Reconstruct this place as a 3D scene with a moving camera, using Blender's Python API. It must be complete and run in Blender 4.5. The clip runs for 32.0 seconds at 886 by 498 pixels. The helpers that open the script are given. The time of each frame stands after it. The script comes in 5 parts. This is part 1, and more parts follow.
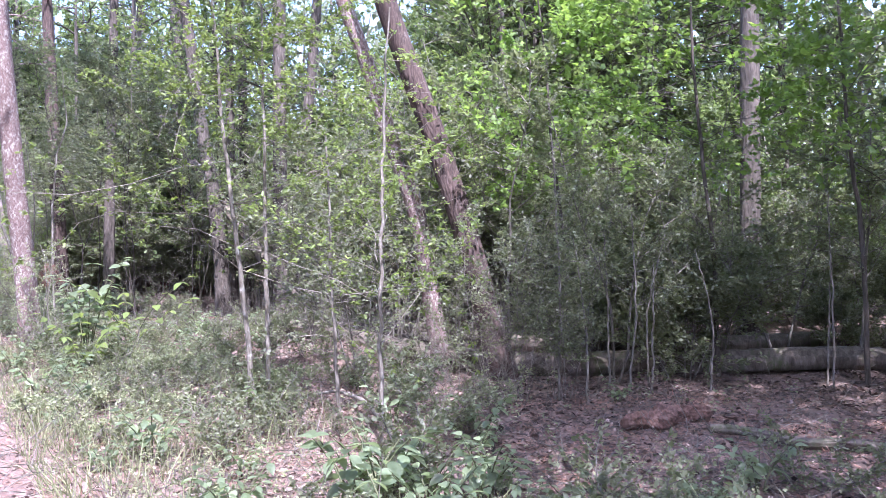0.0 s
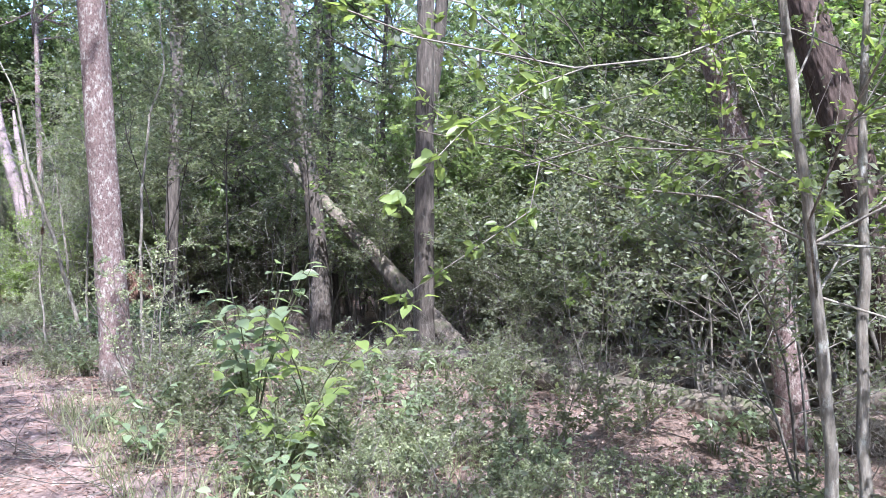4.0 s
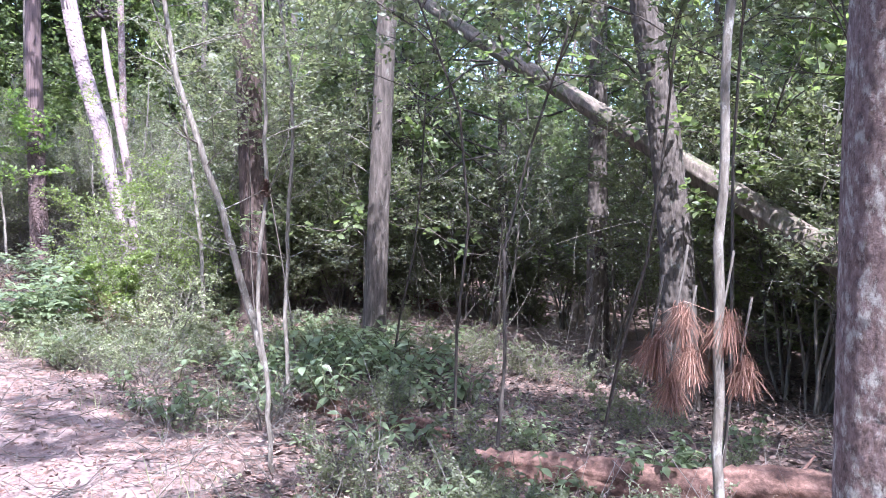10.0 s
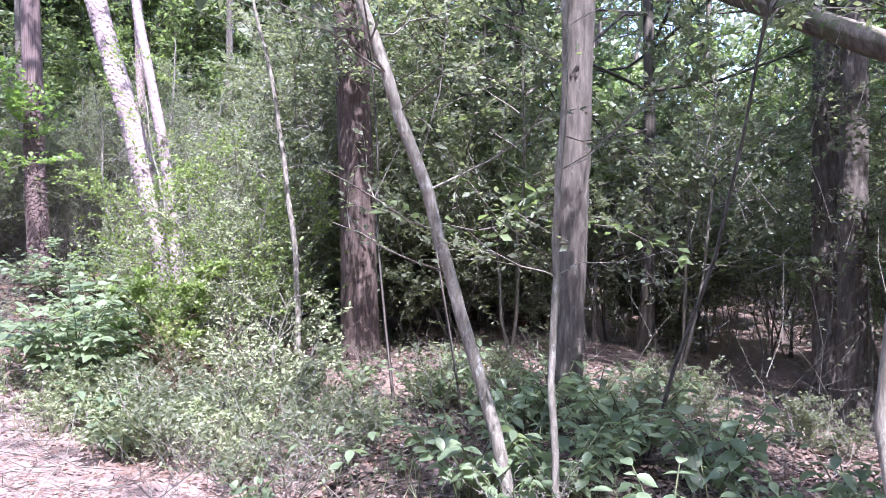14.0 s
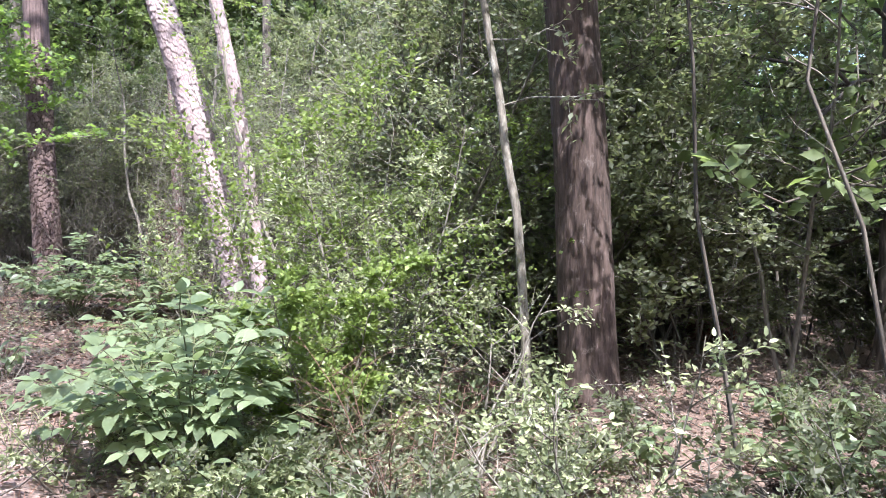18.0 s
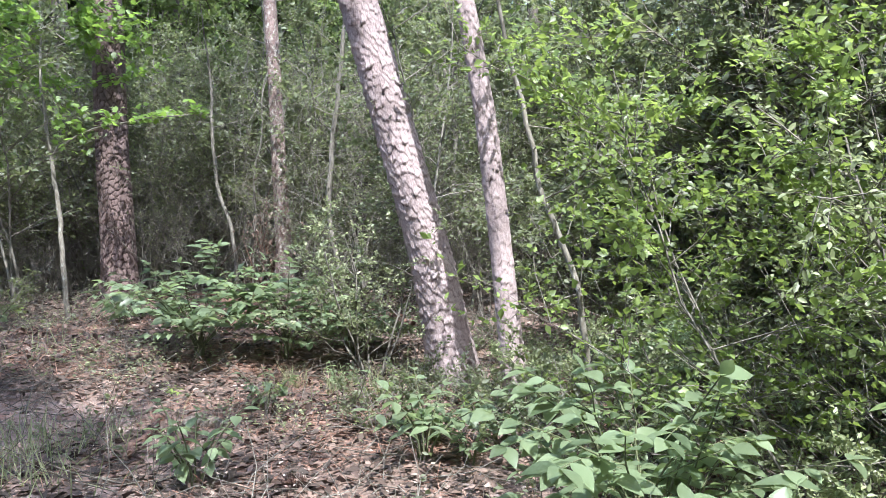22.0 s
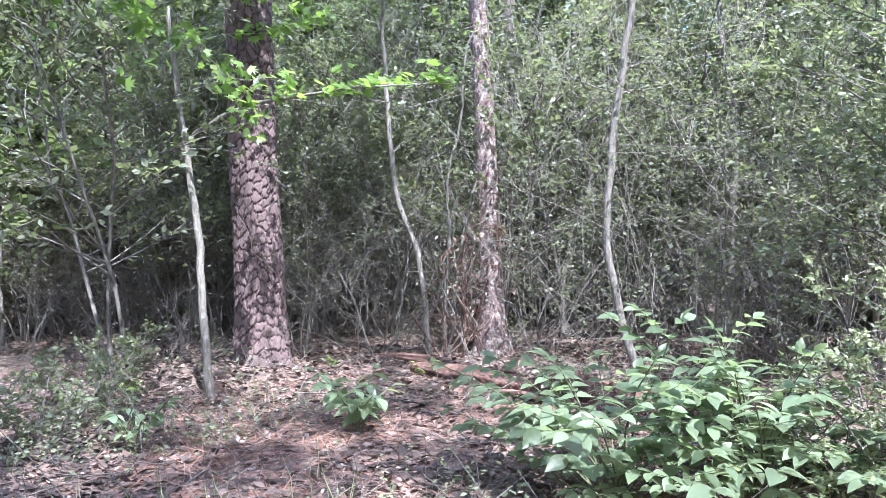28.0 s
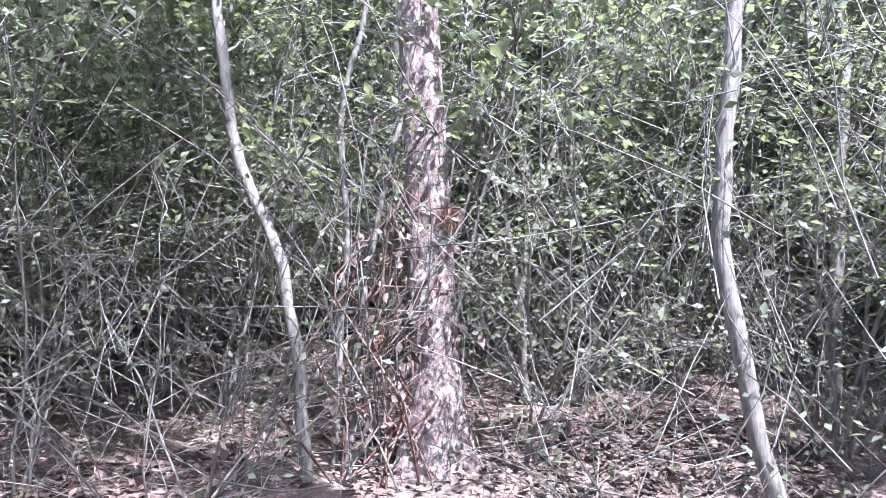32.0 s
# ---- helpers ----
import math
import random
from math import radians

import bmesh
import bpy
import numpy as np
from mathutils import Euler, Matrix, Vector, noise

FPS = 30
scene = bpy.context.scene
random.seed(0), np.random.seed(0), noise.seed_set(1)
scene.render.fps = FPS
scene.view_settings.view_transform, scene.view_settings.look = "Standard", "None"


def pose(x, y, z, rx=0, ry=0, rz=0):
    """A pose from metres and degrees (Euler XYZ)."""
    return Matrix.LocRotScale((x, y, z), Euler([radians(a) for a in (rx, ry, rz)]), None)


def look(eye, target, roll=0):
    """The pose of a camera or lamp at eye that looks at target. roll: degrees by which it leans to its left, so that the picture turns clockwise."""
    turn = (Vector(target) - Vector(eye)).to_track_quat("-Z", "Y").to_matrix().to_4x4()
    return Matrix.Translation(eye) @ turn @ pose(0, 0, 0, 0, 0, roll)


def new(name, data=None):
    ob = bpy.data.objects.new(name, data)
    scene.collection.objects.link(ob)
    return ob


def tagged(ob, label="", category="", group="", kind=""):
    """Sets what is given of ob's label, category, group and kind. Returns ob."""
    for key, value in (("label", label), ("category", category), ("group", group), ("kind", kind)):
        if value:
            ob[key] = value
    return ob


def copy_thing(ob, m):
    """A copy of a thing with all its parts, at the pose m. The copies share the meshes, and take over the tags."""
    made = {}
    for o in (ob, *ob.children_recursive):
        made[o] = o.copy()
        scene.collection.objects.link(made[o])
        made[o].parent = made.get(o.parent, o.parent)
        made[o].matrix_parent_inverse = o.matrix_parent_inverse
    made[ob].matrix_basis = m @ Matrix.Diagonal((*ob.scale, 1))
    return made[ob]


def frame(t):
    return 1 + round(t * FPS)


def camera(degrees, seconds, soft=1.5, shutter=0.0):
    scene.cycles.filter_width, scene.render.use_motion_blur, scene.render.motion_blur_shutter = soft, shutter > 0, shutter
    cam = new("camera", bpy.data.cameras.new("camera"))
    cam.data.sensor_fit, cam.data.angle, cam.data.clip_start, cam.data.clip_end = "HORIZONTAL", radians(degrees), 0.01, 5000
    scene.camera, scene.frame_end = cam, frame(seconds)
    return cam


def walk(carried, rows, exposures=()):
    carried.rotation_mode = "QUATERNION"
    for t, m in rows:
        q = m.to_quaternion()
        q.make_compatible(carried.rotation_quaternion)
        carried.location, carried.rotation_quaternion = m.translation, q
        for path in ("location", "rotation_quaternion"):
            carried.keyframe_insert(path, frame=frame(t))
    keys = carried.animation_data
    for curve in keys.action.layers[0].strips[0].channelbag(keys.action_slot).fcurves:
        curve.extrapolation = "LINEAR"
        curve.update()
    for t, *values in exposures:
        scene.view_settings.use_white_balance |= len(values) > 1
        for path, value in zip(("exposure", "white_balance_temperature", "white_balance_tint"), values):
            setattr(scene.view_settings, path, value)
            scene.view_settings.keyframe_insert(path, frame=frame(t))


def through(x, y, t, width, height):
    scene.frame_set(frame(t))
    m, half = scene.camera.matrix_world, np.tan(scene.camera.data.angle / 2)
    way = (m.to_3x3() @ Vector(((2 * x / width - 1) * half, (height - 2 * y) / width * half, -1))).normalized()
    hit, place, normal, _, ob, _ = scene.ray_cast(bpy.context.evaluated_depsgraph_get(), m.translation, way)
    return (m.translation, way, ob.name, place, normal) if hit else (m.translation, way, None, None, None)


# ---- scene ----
cam = camera(60.0, 32.0, soft=0.7)
EXPOSURES = ((0.0, 2.45, 5450, 27), (4.0, 2.3, 5500, 13), (7.0, 2.5, 5400, 16), (9.0, 2.45, 5450, 18), (11.0, 2.85, 5400, 22), (14.0, 2.7, 5450, 22), (17.0, 2.6, 5750, 17), (20.0, 2.1, 6000, 3), (22.5, 2.2, 5700, 4), (26.5, 2.45, 5400, 2), (29.0, 2.85, 5250, 15), (30.5, 2.75, 5200, 14), (32.0, 3.25, 5200, 18))
PATH = [
    (0, (-0.000, -0.000, 1.588), (-0.000, 2.000, 1.562), -0.8),
    (0.5, (-0.398, 0.401, 1.602), (-0.395, 2.401, 1.583), -0.6),
    (1, (-0.792, 0.873, 1.555), (-0.784, 2.873, 1.540), -0.3),
    (1.5, (-1.243, 1.346, 1.510), (-1.228, 3.346, 1.499), -0.1),
    (2, (-1.651, 1.835, 1.497), (-1.633, 3.835, 1.488), -0.1),
    (2.5, (-1.990, 2.468, 1.539), (-1.975, 4.468, 1.525), -0.1),
    (3, (-2.431, 3.006, 1.531), (-2.421, 5.006, 1.520), -0.0),
    (3.5, (-2.838, 3.571, 1.510), (-2.832, 5.571, 1.502), -0.1),
    (4, (-3.266, 4.092, 1.522), (-3.258, 6.092, 1.517), -0.0),
    (4.5, (-3.671, 4.620, 1.550), (-3.660, 6.620, 1.546), -0.2),
    (6.5, (-5.047, 6.229, 1.741), (-5.027, 8.228, 1.688), 1.9),
    (7, (-5.498, 7.039, 1.671), (-5.496, 9.039, 1.617), 1.3),
    (7.5, (-5.862, 7.946, 1.506), (-5.890, 9.945, 1.456), 0.8),
    (8, (-6.359, 8.589, 1.456), (-6.410, 10.588, 1.408), 0.9),
    (8.5, (-6.821, 9.190, 1.482), (-6.890, 11.189, 1.434), 0.8),
    (9, (-7.256, 9.854, 1.480), (-7.330, 11.852, 1.431), 1.0),
    (9.5, (-7.689, 10.438, 1.520), (-7.766, 12.436, 1.469), 0.7),
    (10, (-8.069, 10.969, 1.515), (-8.141, 12.967, 1.466), 0.7),
    (10.5, (-8.427, 11.487, 1.543), (-8.493, 13.485, 1.496), 0.6),
    (11, (-8.771, 11.852, 1.578), (-8.831, 13.851, 1.536), 0.6),
    (11.5, (-9.022, 12.292, 1.553), (-9.078, 14.291, 1.510), 0.6),
    (12, (-9.253, 12.703, 1.557), (-9.306, 14.702, 1.514), 0.6),
    (12.5, (-9.556, 13.020, 1.515), (-9.603, 15.019, 1.475), 0.6),
    (13, (-9.809, 13.320, 1.464), (-9.850, 15.319, 1.426), 0.6),
    (13.5, (-10.114, 13.796, 1.459), (-10.145, 15.796, 1.417), 0.6),
    (14, (-10.455, 14.296, 1.450), (-10.480, 16.295, 1.407), 0.6),
    (14.5, (-10.819, 14.847, 1.430), (-10.838, 16.846, 1.392), 1.0),
    (16.5, (-11.772, 16.266, 1.290), (-11.779, 18.265, 1.237), -0.6),
    (17, (-12.076, 16.626, 1.269), (-12.077, 18.625, 1.220), -0.5),
    (17.5, (-12.378, 16.961, 1.261), (-12.369, 18.960, 1.221), -0.3),
    (18, (-12.641, 17.369, 1.280), (-12.625, 19.368, 1.237), -0.3),
    (18.5, (-12.925, 17.711, 1.292), (-12.908, 19.710, 1.250), -0.3),
    (19, (-13.221, 18.070, 1.296), (-13.202, 20.070, 1.258), -0.3),
    (19.5, (-13.507, 18.427, 1.301), (-13.485, 20.426, 1.259), -0.2),
    (20, (-13.830, 18.683, 1.264), (-13.802, 20.683, 1.238), -0.1),
    (20.5, (-14.147, 18.991, 1.293), (-14.111, 20.991, 1.265), -0.3),
    (21, (-14.502, 19.309, 1.322), (-14.458, 21.308, 1.294), -0.4),
    (21.5, (-14.861, 19.612, 1.357), (-14.817, 21.611, 1.326), -0.4),
    (22, (-15.197, 20.017, 1.316), (-15.147, 22.016, 1.283), -0.4),
    (22.5, (-15.490, 20.410, 1.305), (-15.424, 22.409, 1.274), -0.3),
    (23, (-15.757, 20.796, 1.328), (-15.663, 22.794, 1.303), -0.3),
    (23.5, (-16.004, 21.213, 1.333), (-15.870, 23.208, 1.303), -0.3),
    (24, (-16.276, 21.558, 1.376), (-16.117, 23.551, 1.342), -0.4),
    (24.5, (-16.618, 21.853, 1.422), (-16.448, 23.845, 1.390), -0.4),
    (25, (-17.007, 22.139, 1.447), (-16.829, 24.131, 1.415), -0.2),
    (25.5, (-17.362, 22.365, 1.465), (-17.184, 24.357, 1.435), -0.4),
    (26, (-17.656, 22.557, 1.536), (-17.476, 24.548, 1.506), -0.4),
    (26.5, (-17.884, 22.827, 1.548), (-17.706, 24.818, 1.516), -0.4),
    (28.5, (-18.849, 23.761, 1.657), (-18.572, 25.742, 1.627), 0.8),
    (29, (-19.088, 24.017, 1.660), (-18.711, 25.981, 1.636), 0.6),
    (29.5, (-19.168, 24.249, 1.634), (-18.696, 26.193, 1.611), 0.6),
    (30, (-19.225, 24.383, 1.654), (-18.675, 26.306, 1.628), 0.7),
    (30.5, (-19.204, 24.723, 1.67), (-18.614, 26.634, 1.647), 0.7),
    (31, (-18.867, 25.663, 1.649), (-18.289, 27.577, 1.626), 0.3),
    (31.5, (-18.436, 26.600, 1.624), (-17.913, 28.530, 1.596), 0.3),
    (32, (-18.477, 27.511, 1.645), (-17.801, 29.393, 1.596), 0.2),
]
walk(cam, [(t, look(eye, target, roll)) for t, eye, target, roll in PATH], EXPOSURES)

# ---- light ----
SUN_ELEV, SUN_AZ = 61.0, 166.0        # azimuth clockwise from +y
world = bpy.data.worlds.new("world")
scene.world = world
world.use_nodes = True
wt = world.node_tree
sky = wt.nodes.new("ShaderNodeTexSky")
sky.sky_type = "NISHITA"
sky.sun_disc = False
sky.sun_elevation = radians(SUN_ELEV)
sky.sun_rotation = radians(SUN_AZ)
sky.air_density, sky.dust_density = 1.0, 2.0
wt.nodes["Background"].inputs["Strength"].default_value = 0.15
wt.links.new(sky.outputs[0], wt.nodes["Background"].inputs[0])
sun_data = bpy.data.lights.new("sun", "SUN")
sun_data.energy, sun_data.angle, sun_data.color = 3.0, radians(0.55), (1.0, 0.95, 0.87)
sun = new("sun", sun_data)
to_sun = Vector((math.sin(radians(SUN_AZ)) * math.cos(radians(SUN_ELEV)), math.cos(radians(SUN_AZ)) * math.cos(radians(SUN_ELEV)), math.sin(radians(SUN_ELEV))))
sun.matrix_world = look(to_sun * 60, (0, 0, 0))

# ---- materials ----


class Mat:
    """A small wrapper round a node tree."""

    def __init__(self, name):
        self.m = bpy.data.materials.new(name)
        self.m.use_nodes = True
        self.t = self.m.node_tree
        self.b = self.t.nodes["Principled BSDF"]

    def node(self, kind, **values):
        n = self.t.nodes.new(kind)
        for key, value in values.items():
            n.inputs[key.replace("_", " ")].default_value = value
        return n

    def link(self, a, b):
        self.t.links.new(a, b)

    def ramp(self, fac, stops):
        r = self.t.nodes.new("ShaderNodeValToRGB")
        els = r.color_ramp.elements
        while len(els) < len(stops):
            els.new(0.5)
        for e, (p, c) in zip(els, stops):
            e.position, e.color = p, (*c, 1)
        self.link(fac, r.inputs[0])
        return r.outputs[0]

    def mix(self, fac, a, b, mode="MIX"):
        n = self.t.nodes.new("ShaderNodeMix")
        n.data_type, n.blend_type = "RGBA", mode
        for sock, v in ((n.inputs[0], fac), (n.inputs[6], a), (n.inputs[7], b)):
            if isinstance(v, (float, int)):
                sock.default_value = v
            elif isinstance(v, tuple):
                sock.default_value = (*v, 1)
            else:
                self.link(v, sock)
        return n.outputs[2]

    def coords(self, scale=(1, 1, 1), which="Object"):
        c = self.t.nodes.new("ShaderNodeTexCoord")
        mp = self.t.nodes.new("ShaderNodeMapping")
        mp.inputs["Scale"].default_value = scale
        self.link(c.outputs[which], mp.inputs[0])
        return mp.outputs[0]

    def noise(self, vec, scale, detail=4.0, rough=0.6):
        n = self.node("ShaderNodeTexNoise", Scale=scale, Detail=detail, Roughness=rough)
        self.link(vec, n.inputs["Vector"])
        return n.outputs[0]

    def bump(self, height, strength, dist=0.01):
        n = self.node("ShaderNodeBump", Strength=strength, Distance=dist)
        self.link(height, n.inputs["Height"])
        self.link(n.outputs[0], self.b.inputs["Normal"])


def leaf_material(name, dark, light, through, gloss=0.45, share=0.48, vivid=0.82):
    """A leaf: gloss on top, light let through, tone by leaf and by patch."""
    k = Mat(name)
    geo = k.t.nodes.new("ShaderNodeNewGeometry")
    info = k.t.nodes.new("ShaderNodeObjectInfo")
    base = k.ramp(geo.outputs["Random Per Island"], [(0.0, tuple(a * 0.6 for a in dark)), (0.5, tuple((a + b) / 2 for a, b in zip(dark, light))), (0.8, light), (1.0, tuple(a * 1.3 for a in light))])
    vein = k.noise(k.coords(which="Object"), 60.0, 2.0)
    col = k.mix(k.ramp(vein, [(0.35, (0, 0, 0)), (0.75, (0.35, 0.35, 0.35))]), base, light)
    hue = k.t.nodes.new("ShaderNodeHueSaturation")
    vary = k.node("ShaderNodeMapRange", To_Min=0.8, To_Max=1.2)
    k.link(info.outputs["Random"], vary.inputs[0])
    k.link(vary.outputs[0], hue.inputs["Value"])
    k.link(col, hue.inputs["Color"])
    hue.inputs["Saturation"].default_value, hue.inputs["Hue"].default_value = vivid, 0.488
    k.link(hue.outputs[0], k.b.inputs["Base Color"])
    k.b.inputs["Roughness"].default_value = gloss
    tr = k.node("ShaderNodeBsdfTranslucent")
    tint = k.mix(0.55, hue.outputs[0], through)
    k.link(tint, tr.inputs["Color"])
    mx = k.node("ShaderNodeMixShader", Fac=share)
    k.link(k.b.outputs[0], mx.inputs[1])
    k.link(tr.outputs[0], mx.inputs[2])
    k.link(mx.outputs[0], k.t.nodes["Material Output"].inputs[0])
    return k.m


def bark_material(name, dark, mid, light, patch=None, patch_at=0.56, stretch=0.25, scale=18.0, tone=False, strength=0.7, fleck=5.0):
    k = Mat(name)
    vec = k.coords((1, 1, stretch))
    n1 = k.noise(vec, scale, 6.0, 0.65)
    col = k.ramp(n1, [(0.3, dark), (0.5, mid), (0.72, light)])
    if tone:
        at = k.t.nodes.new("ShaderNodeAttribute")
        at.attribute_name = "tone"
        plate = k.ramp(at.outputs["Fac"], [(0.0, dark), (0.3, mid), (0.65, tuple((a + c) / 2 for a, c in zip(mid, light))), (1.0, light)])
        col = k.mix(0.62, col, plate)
    if patch:
        n2 = k.noise(k.coords((1, 1, 0.6)), fleck, 8.0, 0.75)
        col = k.mix(k.ramp(n2, [(patch_at - 0.05, (0, 0, 0)), (patch_at + 0.06, (1, 1, 1))]), col, patch)
    big = k.noise(k.coords(), 1.3, 3.0)
    col = k.mix(k.ramp(big, [(0.35, (0.0, 0.0, 0.0)), (0.7, (0.4, 0.4, 0.4))]), col, dark)
    k.link(col, k.b.inputs["Base Color"])
    k.b.inputs["Roughness"].default_value = 0.9
    k.bump(n1, strength, 0.012)
    return k.m


def litter_material(name, stops, rough=0.75, through=0.0):
    k = Mat(name)
    geo = k.t.nodes.new("ShaderNodeNewGeometry")
    col = k.ramp(geo.outputs["Random Per Island"], stops)
    n = k.noise(k.coords(), 45.0, 3.0)
    col = k.mix(k.ramp(n, [(0.4, (0, 0, 0)), (0.8, (0.4, 0.4, 0.4))]), col, (0.09, 0.06, 0.045))
    k.link(col, k.b.inputs["Base Color"])
    k.b.inputs["Roughness"].default_value = rough
    return k.m


M_shrub = leaf_material("shrub_leaf", (0.07, 0.085, 0.054), (0.19, 0.213, 0.132), (0.38, 0.44, 0.15), 0.48)
M_sweet = leaf_material("bright_leaf", (0.08, 0.13, 0.035), (0.19, 0.265, 0.075), (0.46, 0.58, 0.12), 0.42, vivid=0.96)
M_maple = leaf_material("maple_leaf", (0.075, 0.14, 0.03), (0.18, 0.29, 0.07), (0.44, 0.64, 0.1), 0.45, 0.52, vivid=0.98)
# paler version of the shrub leaf, with sunlight put into its colour
M_sunlit = leaf_material("sunlit_leaf", (0.12, 0.155, 0.07), (0.29, 0.325, 0.16), (0.5, 0.58, 0.25), 0.42, 0.35)
M_stalk = bark_material("green_stalk", (0.05, 0.055, 0.03), (0.11, 0.12, 0.06), (0.2, 0.2, 0.11), scale=40.0)
M_broad = leaf_material("broad_leaf", (0.08, 0.135, 0.065), (0.215, 0.285, 0.15), (0.38, 0.48, 0.18), 0.36)
M_canopy = leaf_material("canopy_leaf", (0.06, 0.098, 0.036), (0.14, 0.195, 0.07), (0.38, 0.5, 0.13), 0.45, 0.5)
M_far = leaf_material("far_leaf", (0.07, 0.085, 0.052), (0.17, 0.19, 0.115), (0.36, 0.4, 0.19), 0.6, 0.45)
M_grass = leaf_material("grass_blade", (0.12, 0.155, 0.065), (0.30, 0.32, 0.16), (0.42, 0.48, 0.2), 0.5, 0.35)
M_needle = litter_material("dead_needles", [(0.0, (0.16, 0.07, 0.045)), (0.5, (0.27, 0.135, 0.10)), (1.0, (0.40, 0.25, 0.195))])
M_litter = litter_material("dead_leaf", [(0.0, (0.075, 0.045, 0.038)), (0.35, (0.18, 0.115, 0.095)), (0.75, (0.28, 0.195, 0.17)), (1.0, (0.45, 0.355, 0.315))])
M_mould = litter_material("leaf_mould", [(0.0, (0.03, 0.02, 0.017)), (0.6, (0.085, 0.055, 0.046)), (1.0, (0.19, 0.125, 0.105))])
M_twig = bark_material("twig_bark", (0.085, 0.073, 0.065), (0.19, 0.167, 0.148), (0.33, 0.297, 0.265), scale=40.0)
M_pale = bark_material("pale_sapling_bark", (0.095, 0.08, 0.068), (0.22, 0.192, 0.165), (0.37, 0.335, 0.295), patch=(0.45, 0.44, 0.405), patch_at=0.6, scale=38.0, strength=1.0, fleck=16.0)
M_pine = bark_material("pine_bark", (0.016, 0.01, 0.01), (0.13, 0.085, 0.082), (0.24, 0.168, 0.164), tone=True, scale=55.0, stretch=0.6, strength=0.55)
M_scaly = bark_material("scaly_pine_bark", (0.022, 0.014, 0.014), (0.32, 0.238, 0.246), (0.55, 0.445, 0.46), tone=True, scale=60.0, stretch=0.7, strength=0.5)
M_oak = bark_material("grey_bark", (0.07, 0.055, 0.045), (0.17, 0.135, 0.115), (0.3, 0.25, 0.22), patch=(0.34, 0.34, 0.3), patch_at=0.62, fleck=11.0, stretch=0.12, scale=26.0, strength=1.0)
M_lichen = bark_material("lichened_bark", (0.07, 0.045, 0.043), (0.22, 0.148, 0.143), (0.36, 0.265, 0.255), patch=(0.52, 0.485, 0.45), patch_at=0.56, stretch=0.6, scale=60.0, fleck=24.0, strength=1.0)
M_maroon = bark_material("maroon_bark", (0.03, 0.02, 0.018), (0.085, 0.056, 0.05), (0.17, 0.118, 0.108), patch=(0.2, 0.16, 0.15), patch_at=0.62, fleck=14.0, stretch=0.14, scale=30.0, strength=0.8)
M_log = bark_material("weathered_log", (0.06, 0.048, 0.04), (0.15, 0.12, 0.10), (0.28, 0.232, 0.197), patch=(0.10, 0.11, 0.055), patch_at=0.56, scale=16.0, strength=1.0)
M_dark = bark_material("dark_bark", (0.04, 0.032, 0.028), (0.10, 0.082, 0.072), (0.2, 0.165, 0.145), patch=(0.22, 0.22, 0.19), patch_at=0.63, fleck=9.0, stretch=0.15, scale=26.0, strength=1.0)
# black for the shaded hollow under the debris
M_hollow = bark_material("hollow_black", (0.012, 0.01, 0.009), (0.025, 0.021, 0.019), (0.06, 0.05, 0.045), scale=20.0, strength=1.0)
M_rot = bark_material("rotten_wood", (0.055, 0.03, 0.024), (0.16, 0.085, 0.066), (0.31, 0.195, 0.155), stretch=1.0, scale=22.0, strength=1.0)


def ground_material():
    k = Mat("forest_floor")
    v = k.coords()
    fine, mid, big = k.noise(v, 70.0, 5.0), k.noise(v, 9.0, 6.0, 0.7), k.noise(v, 0.9, 4.0)
    litter = k.ramp(fine, [(0.3, (0.055, 0.037, 0.03)), (0.5, (0.15, 0.10, 0.083)), (0.72, (0.32, 0.23, 0.195))])
    soil = k.ramp(mid, [(0.28, (0.13, 0.088, 0.08)), (0.5, (0.26, 0.185, 0.172)), (0.7, (0.37, 0.28, 0.262))])
    at = k.t.nodes.new("ShaderNodeAttribute")
    at.attribute_name = "tone"
    worn = k.node("ShaderNodeMath")
    worn.operation = "MULTIPLY"
    k.link(k.ramp(big, [(0.32, (0.15, 0.15, 0.15)), (0.52, (0.95, 0.95, 0.95))]), worn.inputs[0])
    k.link(at.outputs["Fac"], worn.inputs[1])
    col = k.mix(worn.outputs[0], litter, soil)
    k.link(col, k.b.inputs["Base Color"])
    k.b.inputs["Roughness"].default_value = 0.95
    k.bump(fine, 0.6, 0.02)
    return k.m


M_ground = ground_material()

# ---- geometry helpers ----


